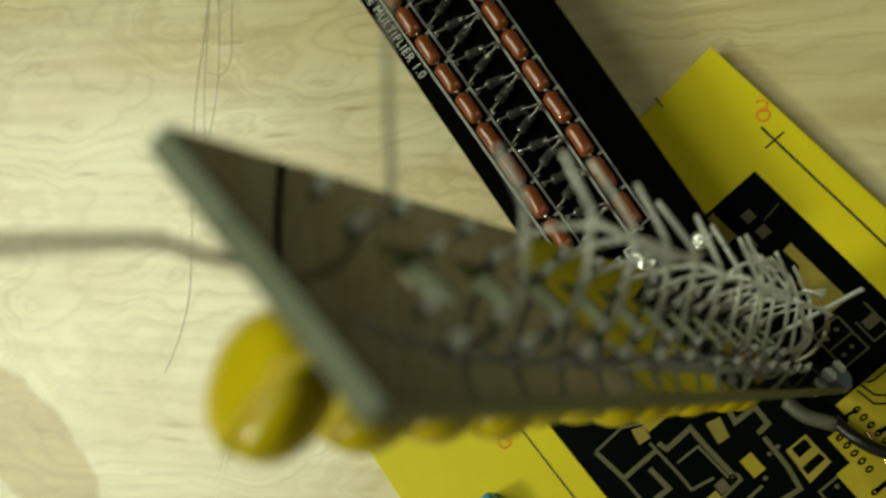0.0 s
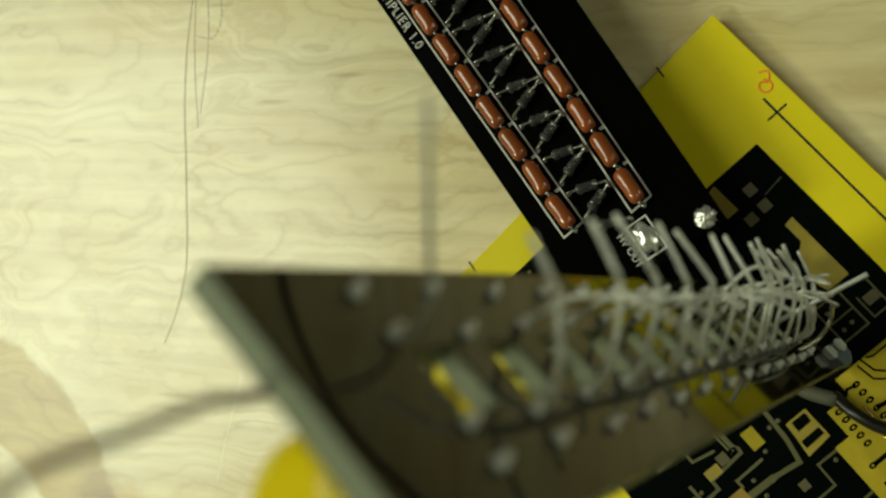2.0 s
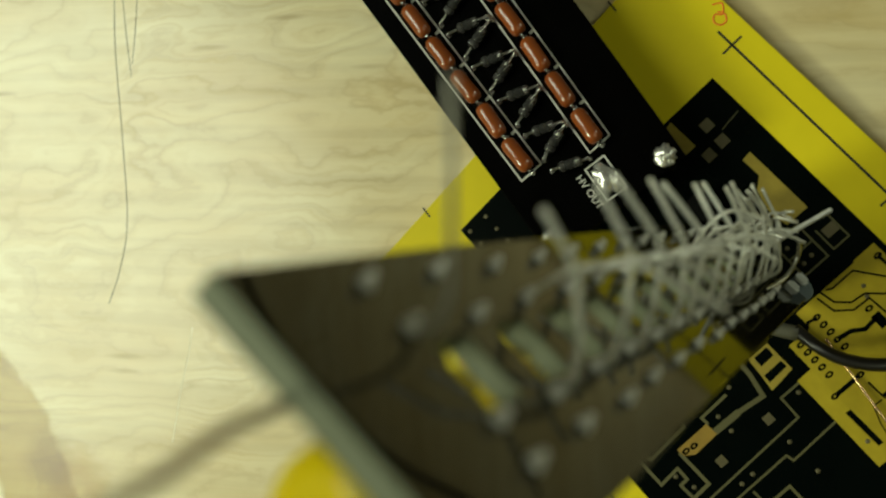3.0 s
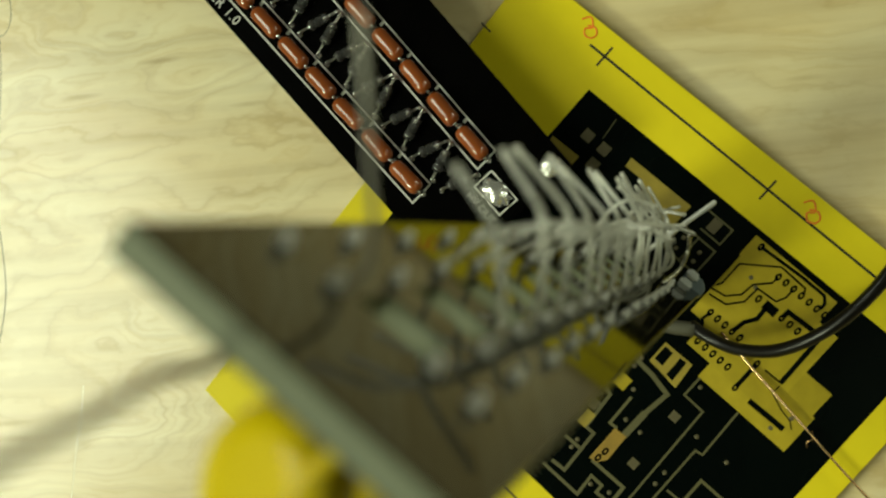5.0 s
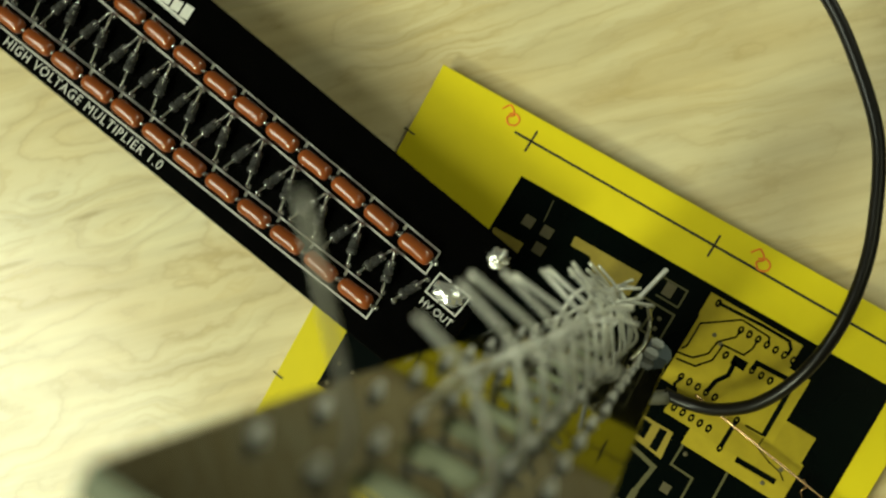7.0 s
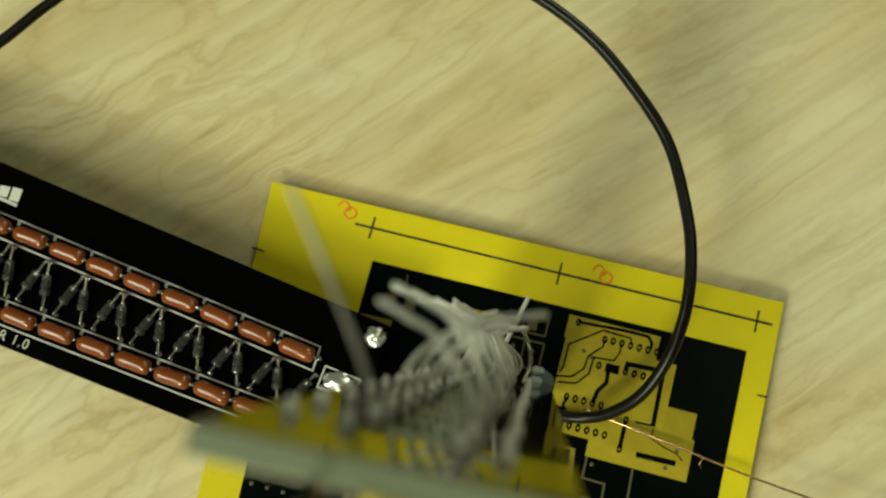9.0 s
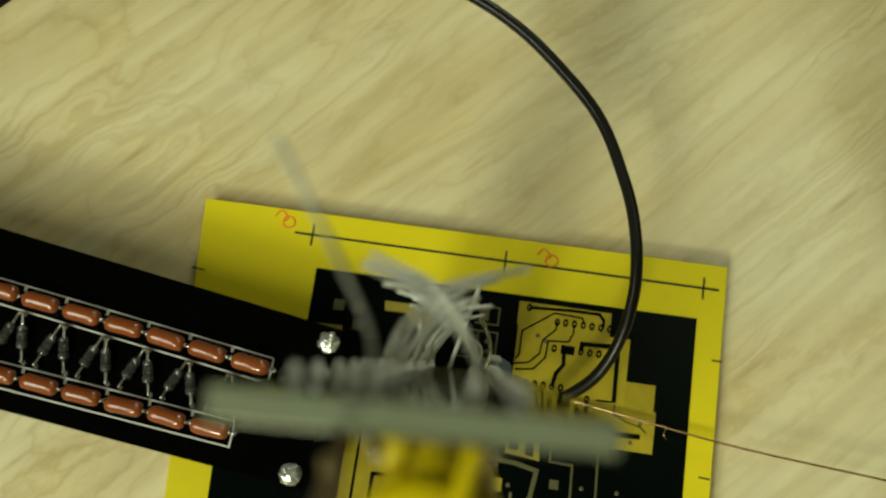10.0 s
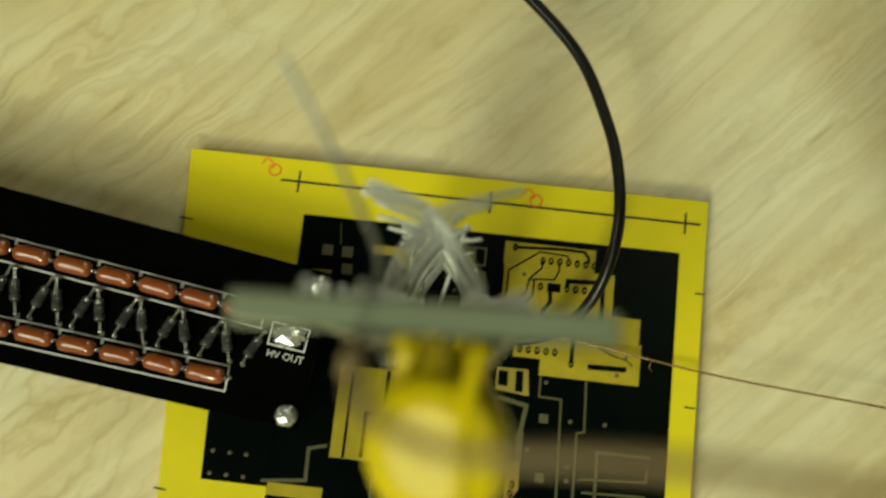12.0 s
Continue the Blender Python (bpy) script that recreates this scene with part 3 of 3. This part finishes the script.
for cx, cy in ((-5.6, 2.3), (43.6, 1.9), (8.0, -70.0)):
    loop = [(cx + 1.7 * a, cy + 1.35 * b, -0.05) for a, b in ((-1.1, 0.2), (-0.5, 1.1), (0.3, 0.2), (-0.2, -0.5), (0.3, -1.2), (1.0, -0.9), (1.1, -0.1), (0.5, 0.4), (-0.2, 0.0))]
    part("pen_mark", tube(loop, 0.17, 5, 5), ORANGE, panel, "small orange pen squiggle")

# ---- the black multiplier board standing over the panel
mult = empty("multiplier_board", "black circuit board with red capacitors and glass diodes", "circuit board")
BZ = 12.0
mult.location = (0, 0.25 * MM, 0)
part("board", slab([(-128.0, -31.6), (7.8, -46.1), (10.5, -19.1), (-128.0, 1.5)], BZ - 1.6, BZ, 0.1), SOLDERMASK, mult)
ROWS = {"upper": (lambda x: -27.15 - 0.141 * (x + 4.0)), "lower": (lambda x: -38.55 - 0.1 * (x + 8.6))}
ENDS = {"upper": -4.1, "lower": -8.6}
PITCH = 7.45
# one red capacitor and its copies
capm = None
for row, yy in ROWS.items():
    ang = math.atan(-0.141 if row == "upper" else -0.1)
    for k in range(16):
        x = ENDS[row] - PITCH * k + random.uniform(-0.1, 0.1)
        m4 = Matrix.Translation((x * MM, yy(x) * MM, (BZ + 1.45) * MM)) @ Matrix.Rotation(ang + radians(random.uniform(-2.5, 2.5)), 4, "Z") @ Matrix.Rotation(radians(random.uniform(-25, 25)), 4, "X")
        if capm is None:
            body = turned([(0.35, -3.25), (0.95, -3.1), (1.32, -2.6), (1.42, -1.8), (1.36, 0), (1.42, 1.8), (1.32, 2.6), (0.95, 3.1), (0.35, 3.25)], 14, "X")
            for v in body.verts:
                v.co.z *= 0.95
            ob = part("capacitor", body, CAPRED, mult, "glossy red-brown dipped capacitor")
            ob.matrix_local = m4
            capm = ob.data
        else:
            again("capacitor", capm, mult, m4)
        lead = tube([(x + 3.0, yy(x + 3.0), BZ + 1.4), (x + 3.5, yy(x + 3.5), BZ + 1.3), (x + 3.72, yy(x + 3.72) + 0.4, BZ + 0.1)], 0.24, 3, 6)
        part("capacitor_lead", lead, TIN, mult)
        part("solder_joint", blob(0.62, 0.55, 0.35, (x + 3.72, yy(x + 3.72) + 0.2, BZ + 0.12), 0.3, 1), SOLDER, mult)
    x1, x0 = ENDS[row] + 3.5, ENDS[row] - PITCH * 15 - 4
    for off in (2.15, -2.15):
        part("silkscreen_line", ribbon([(x0, yy(x0) + off), (x1, yy(x1) + off)], 0.26, BZ - 0.02, BZ + 0.02), SILK, mult)
    part("silkscreen_line", ribbon([(x1 - 0.14, yy(x1) - 2.15), (x1, yy(x1) + 2.15)], 0.26, BZ - 0.02, BZ + 0.025), SILK, mult)
    for k in range(16):
        x = ENDS[row] - PITCH * (k + 0.5)
        o0, o1 = (1.2, 2.15)
        part("silkscreen_tick", ribbon([(x, yy(x) + o0), (x, yy(x) + o1)], 0.5, BZ - 0.02, BZ + 0.018), SILK, mult)
# zigzag of glass diodes between the rows
dio = None
for k in range(-1, 16):
    xt = -7.1 - PITCH * k
    for xb in ((xt + 2.0, xt - 3.2) if k >= 0 else (xt - 3.2,)):
        a = Vector((xt + (0.3 if xb > xt else -0.3), ROWS["upper"](xt) - 2.6, BZ + 1.2))
        b = Vector((xb, ROWS["lower"](xb) + 2.9, BZ + 1.2))
        d = (b - a)
        m4 = Matrix.Translation((a + b) / 2 * MM) @ Matrix.Rotation(math.atan2(d.y, d.x), 4, "Z")
        if dio is None:
            glass = turned([(0.3, -2.0), (0.78, -1.85), (0.88, -1.5), (0.88, 1.5), (0.78, 1.85), (0.3, 2.0)], 12, "X")
            core = turned([(0.42, -1.6), (0.42, -0.2), (0.62, -0.1), (0.62, 0.2), (0.42, 0.3), (0.42, 1.6)], 10, "X")
            band = turned([(0.885, 0.9), (0.905, 0.95), (0.905, 1.45), (0.885, 1.5)], 12, "X")
            slug = turned([(0.55, -1.75), (0.58, -1.6), (0.58, -0.75), (0.3, -0.6)], 10, "X")
            slug = turned([(0.3, 0.6), (0.58, 0.75), (0.58, 1.6), (0.55, 1.75)], 10, "X", slug)
            dio = (glass, core, band, slug)
            g = part("diode", glass, GLASS, mult, "clear glass diode")
            g.matrix_local = m4
            c = part("diode_core", core, DIECORE, g)
            bnd = part("cathode_band", band, DIECORE, g)
            sl = part("slug", slug, TIN, g)
            dio = (g.data, c.data, bnd.data, sl.data)
        else:
            g = again("diode", dio[0], mult, m4)
            again("diode_core", dio[1], g, Matrix())
            again("cathode_band", dio[2], g, Matrix())
            again("slug", dio[3], g, Matrix())
        u = d.normalized()
        for e, s in ((a, 1), (b, -1)):
            part("diode_lead", tube([((a + b) / 2 - u * s * 1.95), e + u * s * 0.55, e, e - Vector((0, 0, 1.1))], 0.24, 3, 6), TIN, mult)
            part("solder_joint", blob(0.5, 0.5, 0.34, (e.x, e.y, BZ + 0.1), 0.3, 1), SOLDER, mult)
# output pad, fixing joints and printed words
hv = Matrix.Rotation(math.atan(-0.12), 4, "Z")
part("solder_pad", blob(2.95, 1.75, 0.95, (4.3, -30.7, BZ + 0.1), 0.4, 3), SOLDER, mult, "bright lumpy solder on the output pad")
part("silkscreen_line", ribbon([(1.2, -28.4), (7.6, -29.2), (7.1, -33.0), (0.8, -32.2), (1.2, -28.4)], 0.24, BZ - 0.02, BZ + 0.02), SILK, mult)
writing("lettering", "HV OUT", 1.75, Matrix.Translation((0.7 * MM, -34.3 * MM, (BZ + 0.02) * MM)) @ hv, SILK, mult)
writing("lettering", "HIGH VOLTAGE MULTIPLIER 1.0", 2.5, Matrix.Translation((-50.6 * MM, -38.9 * MM, (BZ + 0.02) * MM)) @ Matrix.Rotation(math.atan(-0.105), 4, "Z"), SILK, mult, "RIGHT", 1.14)
for i in range(6):
    x = -61.5 - 2.35 * i
    part("printed_mark", box(x - 1.9, x, -12.9 - 0.14 * (x + 62) - 1.0, -12.9 - 0.14 * (x + 62) + (1.0 if i % 3 else 1.5), BZ - 0.02, BZ + 0.02), SILK, mult, "plain white printed block")
part("printed_mark", ribbon([(-76.0, -12.4), (-61.5, -14.6)], 0.6, BZ - 0.02, BZ + 0.02), SILK, mult)
for x, y in ((8.2, -21.5), (5.7, -43.9)):
    j = part("fixing_joint", blob(1.7, 1.7, 0.9, (x, y, BZ + 0.2), 0.42, 4, None, 5.2), SOLDER, mult, "round crinkled solder joint")
    part("fixing_pin", turned([(0.75, 0.03), (0.75, BZ - 1.55)], 10, "Z", None, (x, y, 0)), TIN, mult)
part("fixing_pin", turned([(1.5, TABLE_Z), (1.5, BZ - 1.6)], 10, "Z", None, (-118, -13, 0)), BLACKPL, mult, "black spacer foot")

# ---- the tall laminate strip that leans up from the panel
TW = Vector((0.9988, 0.048, 0.0)).normalized()
TU = Vector((-0.064, 0.150, -1.0))
TU = (TU - TW * TU.dot(TW)).normalized()
TN = TW.cross(TU)
STAND = Matrix(((*TW, 0), (*TU, 0), (*TN, 0), (0, 0, 0, 1))).transposed()
STAND.translation = (0.0312, -0.0422, 0.1427)
strip = empty("capacitor_tower", "tall translucent laminate strip with yellow discs and long clipped leads", "circuit board", STAND)
TH = 1.65
HALF = 9.05
LONG = 144.2
STAGE = 9.15
S0 = 10.3
# two rails and the bars between the cut slots, welded into one plate
SL0, SL1 = -2.9, 1.7
plate = None
cuts = [(S0 + 0.9 + STAGE * k, S0 + 5.8 + STAGE * k) for k in range(12)]
outline_w = [-HALF - 0.3, SL0, SL1, HALF]
levels = [-1.1] + [v for c in cuts for v in c] + [LONG]
bm = bmesh.new()
grid = {}
for zi, z in enumerate((-TH, 0.0)):
    for wi, w in enumerate(outline_w):
        for si, s in enumerate(levels):
            grid[wi, si, zi] = bm.verts.new((w * MM, s * MM, z * MM))
solid = {(wi, si): not (wi == 1 and si % 2 == 1) for wi in range(3) for si in range(len(levels) - 1)}
for (wi, si), on in solid.items():
    if not on:
        continue
    q = [(wi, si), (wi + 1, si), (wi + 1, si + 1), (wi, si + 1)]
    bm.faces.new([grid[a, b, 1] for a, b in q])
    bm.faces.new([grid[a, b, 0] for a, b in reversed(q)])
    for (a, b), (c, d), nb in ((q[0], q[1], (wi, si - 1)), (q[1], q[2], (wi + 1, si)), (q[2], q[3], (wi, si + 1)), (q[3], q[0], (wi - 1, si))):
        if not solid.get(nb, False):
            f = bm.faces.new((grid[a, b, 0], grid[c, d, 0], grid[c, d, 1], grid[a, b, 1]))
            f.material_index = 1
bmesh.ops.recalc_face_normals(bm, faces=bm.faces[:])
sharp = [e for e in bm.edges if len(e.link_faces) == 2 and e.calc_face_angle(0) > 1.0]
bmesh.ops.bevel(bm, geom=sharp, offset=0.12 * MM, segments=2, affect="EDGES", profile=0.5)
part("strip_board", bm, [STRIP, EDGE], strip, "glossy grey-brown laminate with pale cut edges and slots")
COLS = (-7.2, -3.9, 2.6, 5.2)
rng = random.Random(7)


def lead(points, r=0.25):
    return tube(points, r, 6, 7)


joint = None
for k in range(13):
    s = S0 + STAGE * k
    for w in COLS:
        bmj = turned([(0.56, -0.02), (0.52, 0.16), (0.42, 0.36), (0.32, 0.62), (0.26, 0.9), (0.16, 1.0)], 10) if joint is None else None
        m4 = Matrix.Translation(((w + rng.uniform(-0.2, 0.2)) * MM, (s + rng.uniform(-0.4, 0.4)) * MM, 0)) @ Matrix.Rotation(rng.uniform(-0.2, 0.2), 4, "X")
        if joint is None:
            ob = part("solder_joint", bmj, DULLTIN, strip, "small shiny solder cone")
            ob.matrix_local = m4
            joint = ob.data
        else:
            again("solder_joint", joint, strip, m4)
    # crossing long leads over the slots
    j = [rng.uniform(-1, 1) for _ in range(12)]
    lean = 0.5 * j[6]
    tip = -5.1 if k == 1 else -6.3 + 0.8 * j[0]
    low = 1.3 if k == 1 else 0.0
    if k >= 1:
        part("long_lead", lead([(2.8, s, 0.2), (2.9 + 0.2 * j[1], s, 1.3), (1.5 + 0.3 * j[2], s + 0.4 * lean, 4.0 - 0.4 * low), (-0.3 + 0.4 * j[3], s + 0.8 * lean, 6.3 - low), (-1.3 + 0.4 * j[3], s + lean, 7.2 - low), (-2.2 + 0.4 * j[3], s + lean - 0.1, 7.6 - low), (tip, s + lean + 0.9 * j[4] - 0.3, 8.9 + 0.7 * j[5] - low)]), LEADM, strip)
    if k >= 2:
        end = (5.8, s - 0.3, 8.8) if k == 2 else (2.8 + 1.3 * j[7], s + 0.9 * j[8], 8.2 + 0.5 * j[9])
        part("long_lead", lead([(-4.1, s + 0.8, 0.2), (-3.9 + 0.2 * j[9], s + 0.8, 1.4), (-2.7 + 0.3 * j[10], s + 0.5, 3.9), (-1.0 + 0.3 * j[11], s + 0.2, 6.2), (0.2 + 0.3 * j[11], s, 7.2), end]), LEADM, strip)
    if k >= 8:
        for _ in range(2):
            j = [rng.uniform(-1, 1) for _ in range(8)]
            w0 = rng.choice((-3.9, 2.6))
            part("long_lead", lead([(w0, s + 3, 0.2), (w0 + j[0], s + 3 + j[1], 3.5), (-2.5 + 1.5 * j[2], s + 2 + j[3], 7.5), (-2.5 + 5 * j[4], s + 1 + j[5], 9.0 + j[6])]), LEADM, strip)
# the longest lead at the top, the short one below it and the bright pin near the foot
part("long_lead", lead([(-3.4, 10.2, 0.2), (-3.3, 10.0, 2.6), (-5.2, 7.2, 6.6), (-8.4, 3.8, 12.1)], 0.2), DULLWIRE, strip, "longest straight tinned lead")
part("bright_pin", tube([(-1.1, 119.1, -0.2), (0.8, 120.1, 6.9), (2.6, 121.1, 13.4)], 0.36, 4, 8), DULLTIN, strip, "bright straight tinned pin")
part("long_lead", lead([(4.4, 112, 0.2), (5.0, 113, 3.2), (4.2, 114, 6.0), (3.0, 113, 7.8)], 0.3), TIN, strip)
# yellow disc capacitors behind the strip
disc = None
for k in range(13):
    s = S0 - 4.6 + STAGE * k
    m4 = Matrix.Translation(((0.6 + rng.uniform(-0.4, 0.4)) * MM, s * MM, -7.6 * MM)) @ Matrix.Rotation(radians(-17 + rng.uniform(-6, 6)), 4, "Z") @ Matrix.Rotation(radians(rng.uniform(-6, 6)), 4, "X")
    if disc is None:
        R = 4.1
        prof = [(R * 0.55, -1.55), (R * 0.86, -1.35), (R * 0.97, -0.8), (R, 0), (R * 0.97, 0.8), (R * 0.86, 1.35), (R * 0.55, 1.55)]
        body = turned(prof, 28, "Y")
        # a raised rib over each lead, and the necks that run to the board
        for v in body.verts:
            if abs(v.co.y) > 1.3 * MM:
                v.co.y += math.copysign(0.0002, v.co.y)
        for w, face in ((-2.2, 1), (2.0, -1)):
            body = tube([(w, 1.45 * face, -3.0), (w, 1.5 * face, 0.5), (w * 1.05, 1.0 * face, 3.6), (w * 1.2, 0.4 * face, 5.4)], 0.55, 4, 8, body)
        body2 = blob(1.0, 0.8, 1.2, (-2.4, 0.3, 4.9), 0.1, 2)
        body = join(body, body2)
        ob = part("disc_capacitor", body, CAPYEL, strip, "glossy yellow epoxy disc capacitor")
        ob.matrix_local = m4
        disc = ob.data
    else:
        again("disc_capacitor", disc, strip, m4)
    for w, c in ((-2.6, -7.2), (2.4, 5.2)):
        part("capacitor_lead", tube([(0.6 + w, s, -3.2), (0.6 + w * 1.3, s + 1.6, -2.4), (c, s + 4.6, -1.4)], 0.28, 4, 6), TIN, strip)
# the loose wire at the top, in the strip's own axes
INV = STAND.inverted()
loose = [Vector(p) for p in ((27.6, -42.8, 132.5), (26.9, -45.3, 136.0), (27.6, -45.7, 142.0), (28.1, -45.5, 146.0), (29.0, -46.3, 151.0), (29.7, -48.1, 156.5), (32.8, -49.4, 160.5), (37.6, -49.2, 163.0), (41.5, -49.3, 166.0), (46.0, -50.0, 170.5))]
part("loose_wire", tube([(INV @ (p * MM)) / MM for p in loose], 0.3, 8, 8), BROWNWIRE, strip, "thin grey-brown wire curling off the top")

# ---- things on the panel round the strip's foot
foot = tagged(obj("foot_block", box(15.0, 34.2, -24.6, -21.8, 0.1, 6.0, 0.4), BLACKPL), "low black block at the strip's foot", "block")
part("header_strip", box(15.5, 33.8, -25.6, -24.7, 0.1, 2.4, 0.2), BLACKPL, foot)
led = empty("chip_part", "grey-blue upright part with two white caps", "electronic part")
part("body", turned([(1.5, 0.1), (1.6, 0.4), (1.6, 5.4), (1.45, 5.8)], 18, "Z", None, (38.0, -20.5, 0)), GREYBLUE, led)
for dy in (-0.85, 0.85):
    part("white_cap", box(35.4, 37.6, -20.2 + dy - 0.7, -20.2 + dy + 0.7, 6.6, 8.2, 0.35), WHITE, led, "small white moulded cap")
part("base", box(35.4, 38.6, -21.8, -18.8, 0.1, 6.6, 0.4), GREYBLUE, led)
trim = tagged(obj("trimmer_block", box(14.6, 19.2, -81.6, -77.2, -0.05, 4.6, 0.35), BLUE), "small teal plastic block on the yellow margin", "electronic part")
part("screw_head", turned([(1.0, 4.5), (1.0, 4.8), (0.8, 4.9)], 14, "Z", None, (16.9, -79.4, 0)), TIN, trim, "small metal screw head")

# ---- the black cable that loops over the bench
cab = empty("black_cable", "thick black insulated cable looping over the plywood", "cable")
run = [(41.6, -25.4, 1.6), (46.2, -24.7, 2.4), (50.3, -23.0, 5.2), (54.3, -19.2, 9.5), (56.9, -12.8, 14.0), (57.7, -4.8, 17.0), (56.6, 4.0, 18.0), (54.0, 12.2, 18.0), (48.4, 23.2, 18.0), (39.3, 32.6, 18.0), (30.6, 39.2, 18.0), (20.0, 44.5, 17.5), (2, 51, 16.5), (-22, 53, 15.5), (-46, 45.5, 14.5), (-60, 34.0, 14.0), (-69.0, 24.0, 13.0), (-78, 12.4, 12.0), (-94, -2, 10.0), (-122, -12, 4.0), (-150, -18, -1.75), (-190, -24, -1.75)]
part("insulation", tube(run, 1.05, 8, 12), CABLE, cab)
part("sleeve", tube([(34.8, -28.9, 1.6), (38.4, -28.2, 1.6), (42.4, -25.6, 1.7)], 1.25, 3, 12), SLEEVE, cab, "pale green heat-shrink sleeve")
part("bare_end", blob(0.8, 0.6, 0.6, (36.4, -24.6, 0.7), 0.2, 2), WHITE, cab, "small white dab beside the sleeve")

thin = tagged(obj("copper_wire", tube([(46.0, -22.9, 0.35), (49.0, -23.4, 0.6), (64.6, -25.6, 1.2), (82.0, -27.8, 1.6), (112.0, -30.0, 1.4), (150.0, -33.0, 0.4), (200.0, -38.0, -2.5)], 0.22, 5, 7), COPPER), "thin bare copper wire stretched over the panel", "wire")
part("curled_end", tube([(67.0, -25.4, 0.3), (67.8, -26.2, 1.0), (67.5, -27.3, 0.9), (68.2, -28.0, 0.3)], 0.14, 5, 5), COPPER, thin)

# ---- the black case at the bench's far side
case = empty("equipment_case", "black plastic equipment case standing on plywood", "case")
side = [(138, 12), (188, 34), (180, 100), (107, 100), (105.6, 63), (106.6, 56.5), (118.0, 40.0)]
part("shell", slab(side, TABLE_Z, 30.0, 1.6), BLACKPL, case)
part("lid", slab([(150 + (x - 150) * 0.97, 62 + (y - 62) * 0.97) for x, y in side], 30.4, 46.0, 2.4), BLACKPL, case)
part("seal", slab([(150 + (x - 150) * 0.95, 62 + (y - 62) * 0.95) for x, y in side], 29.8, 30.6), CABLE, case)
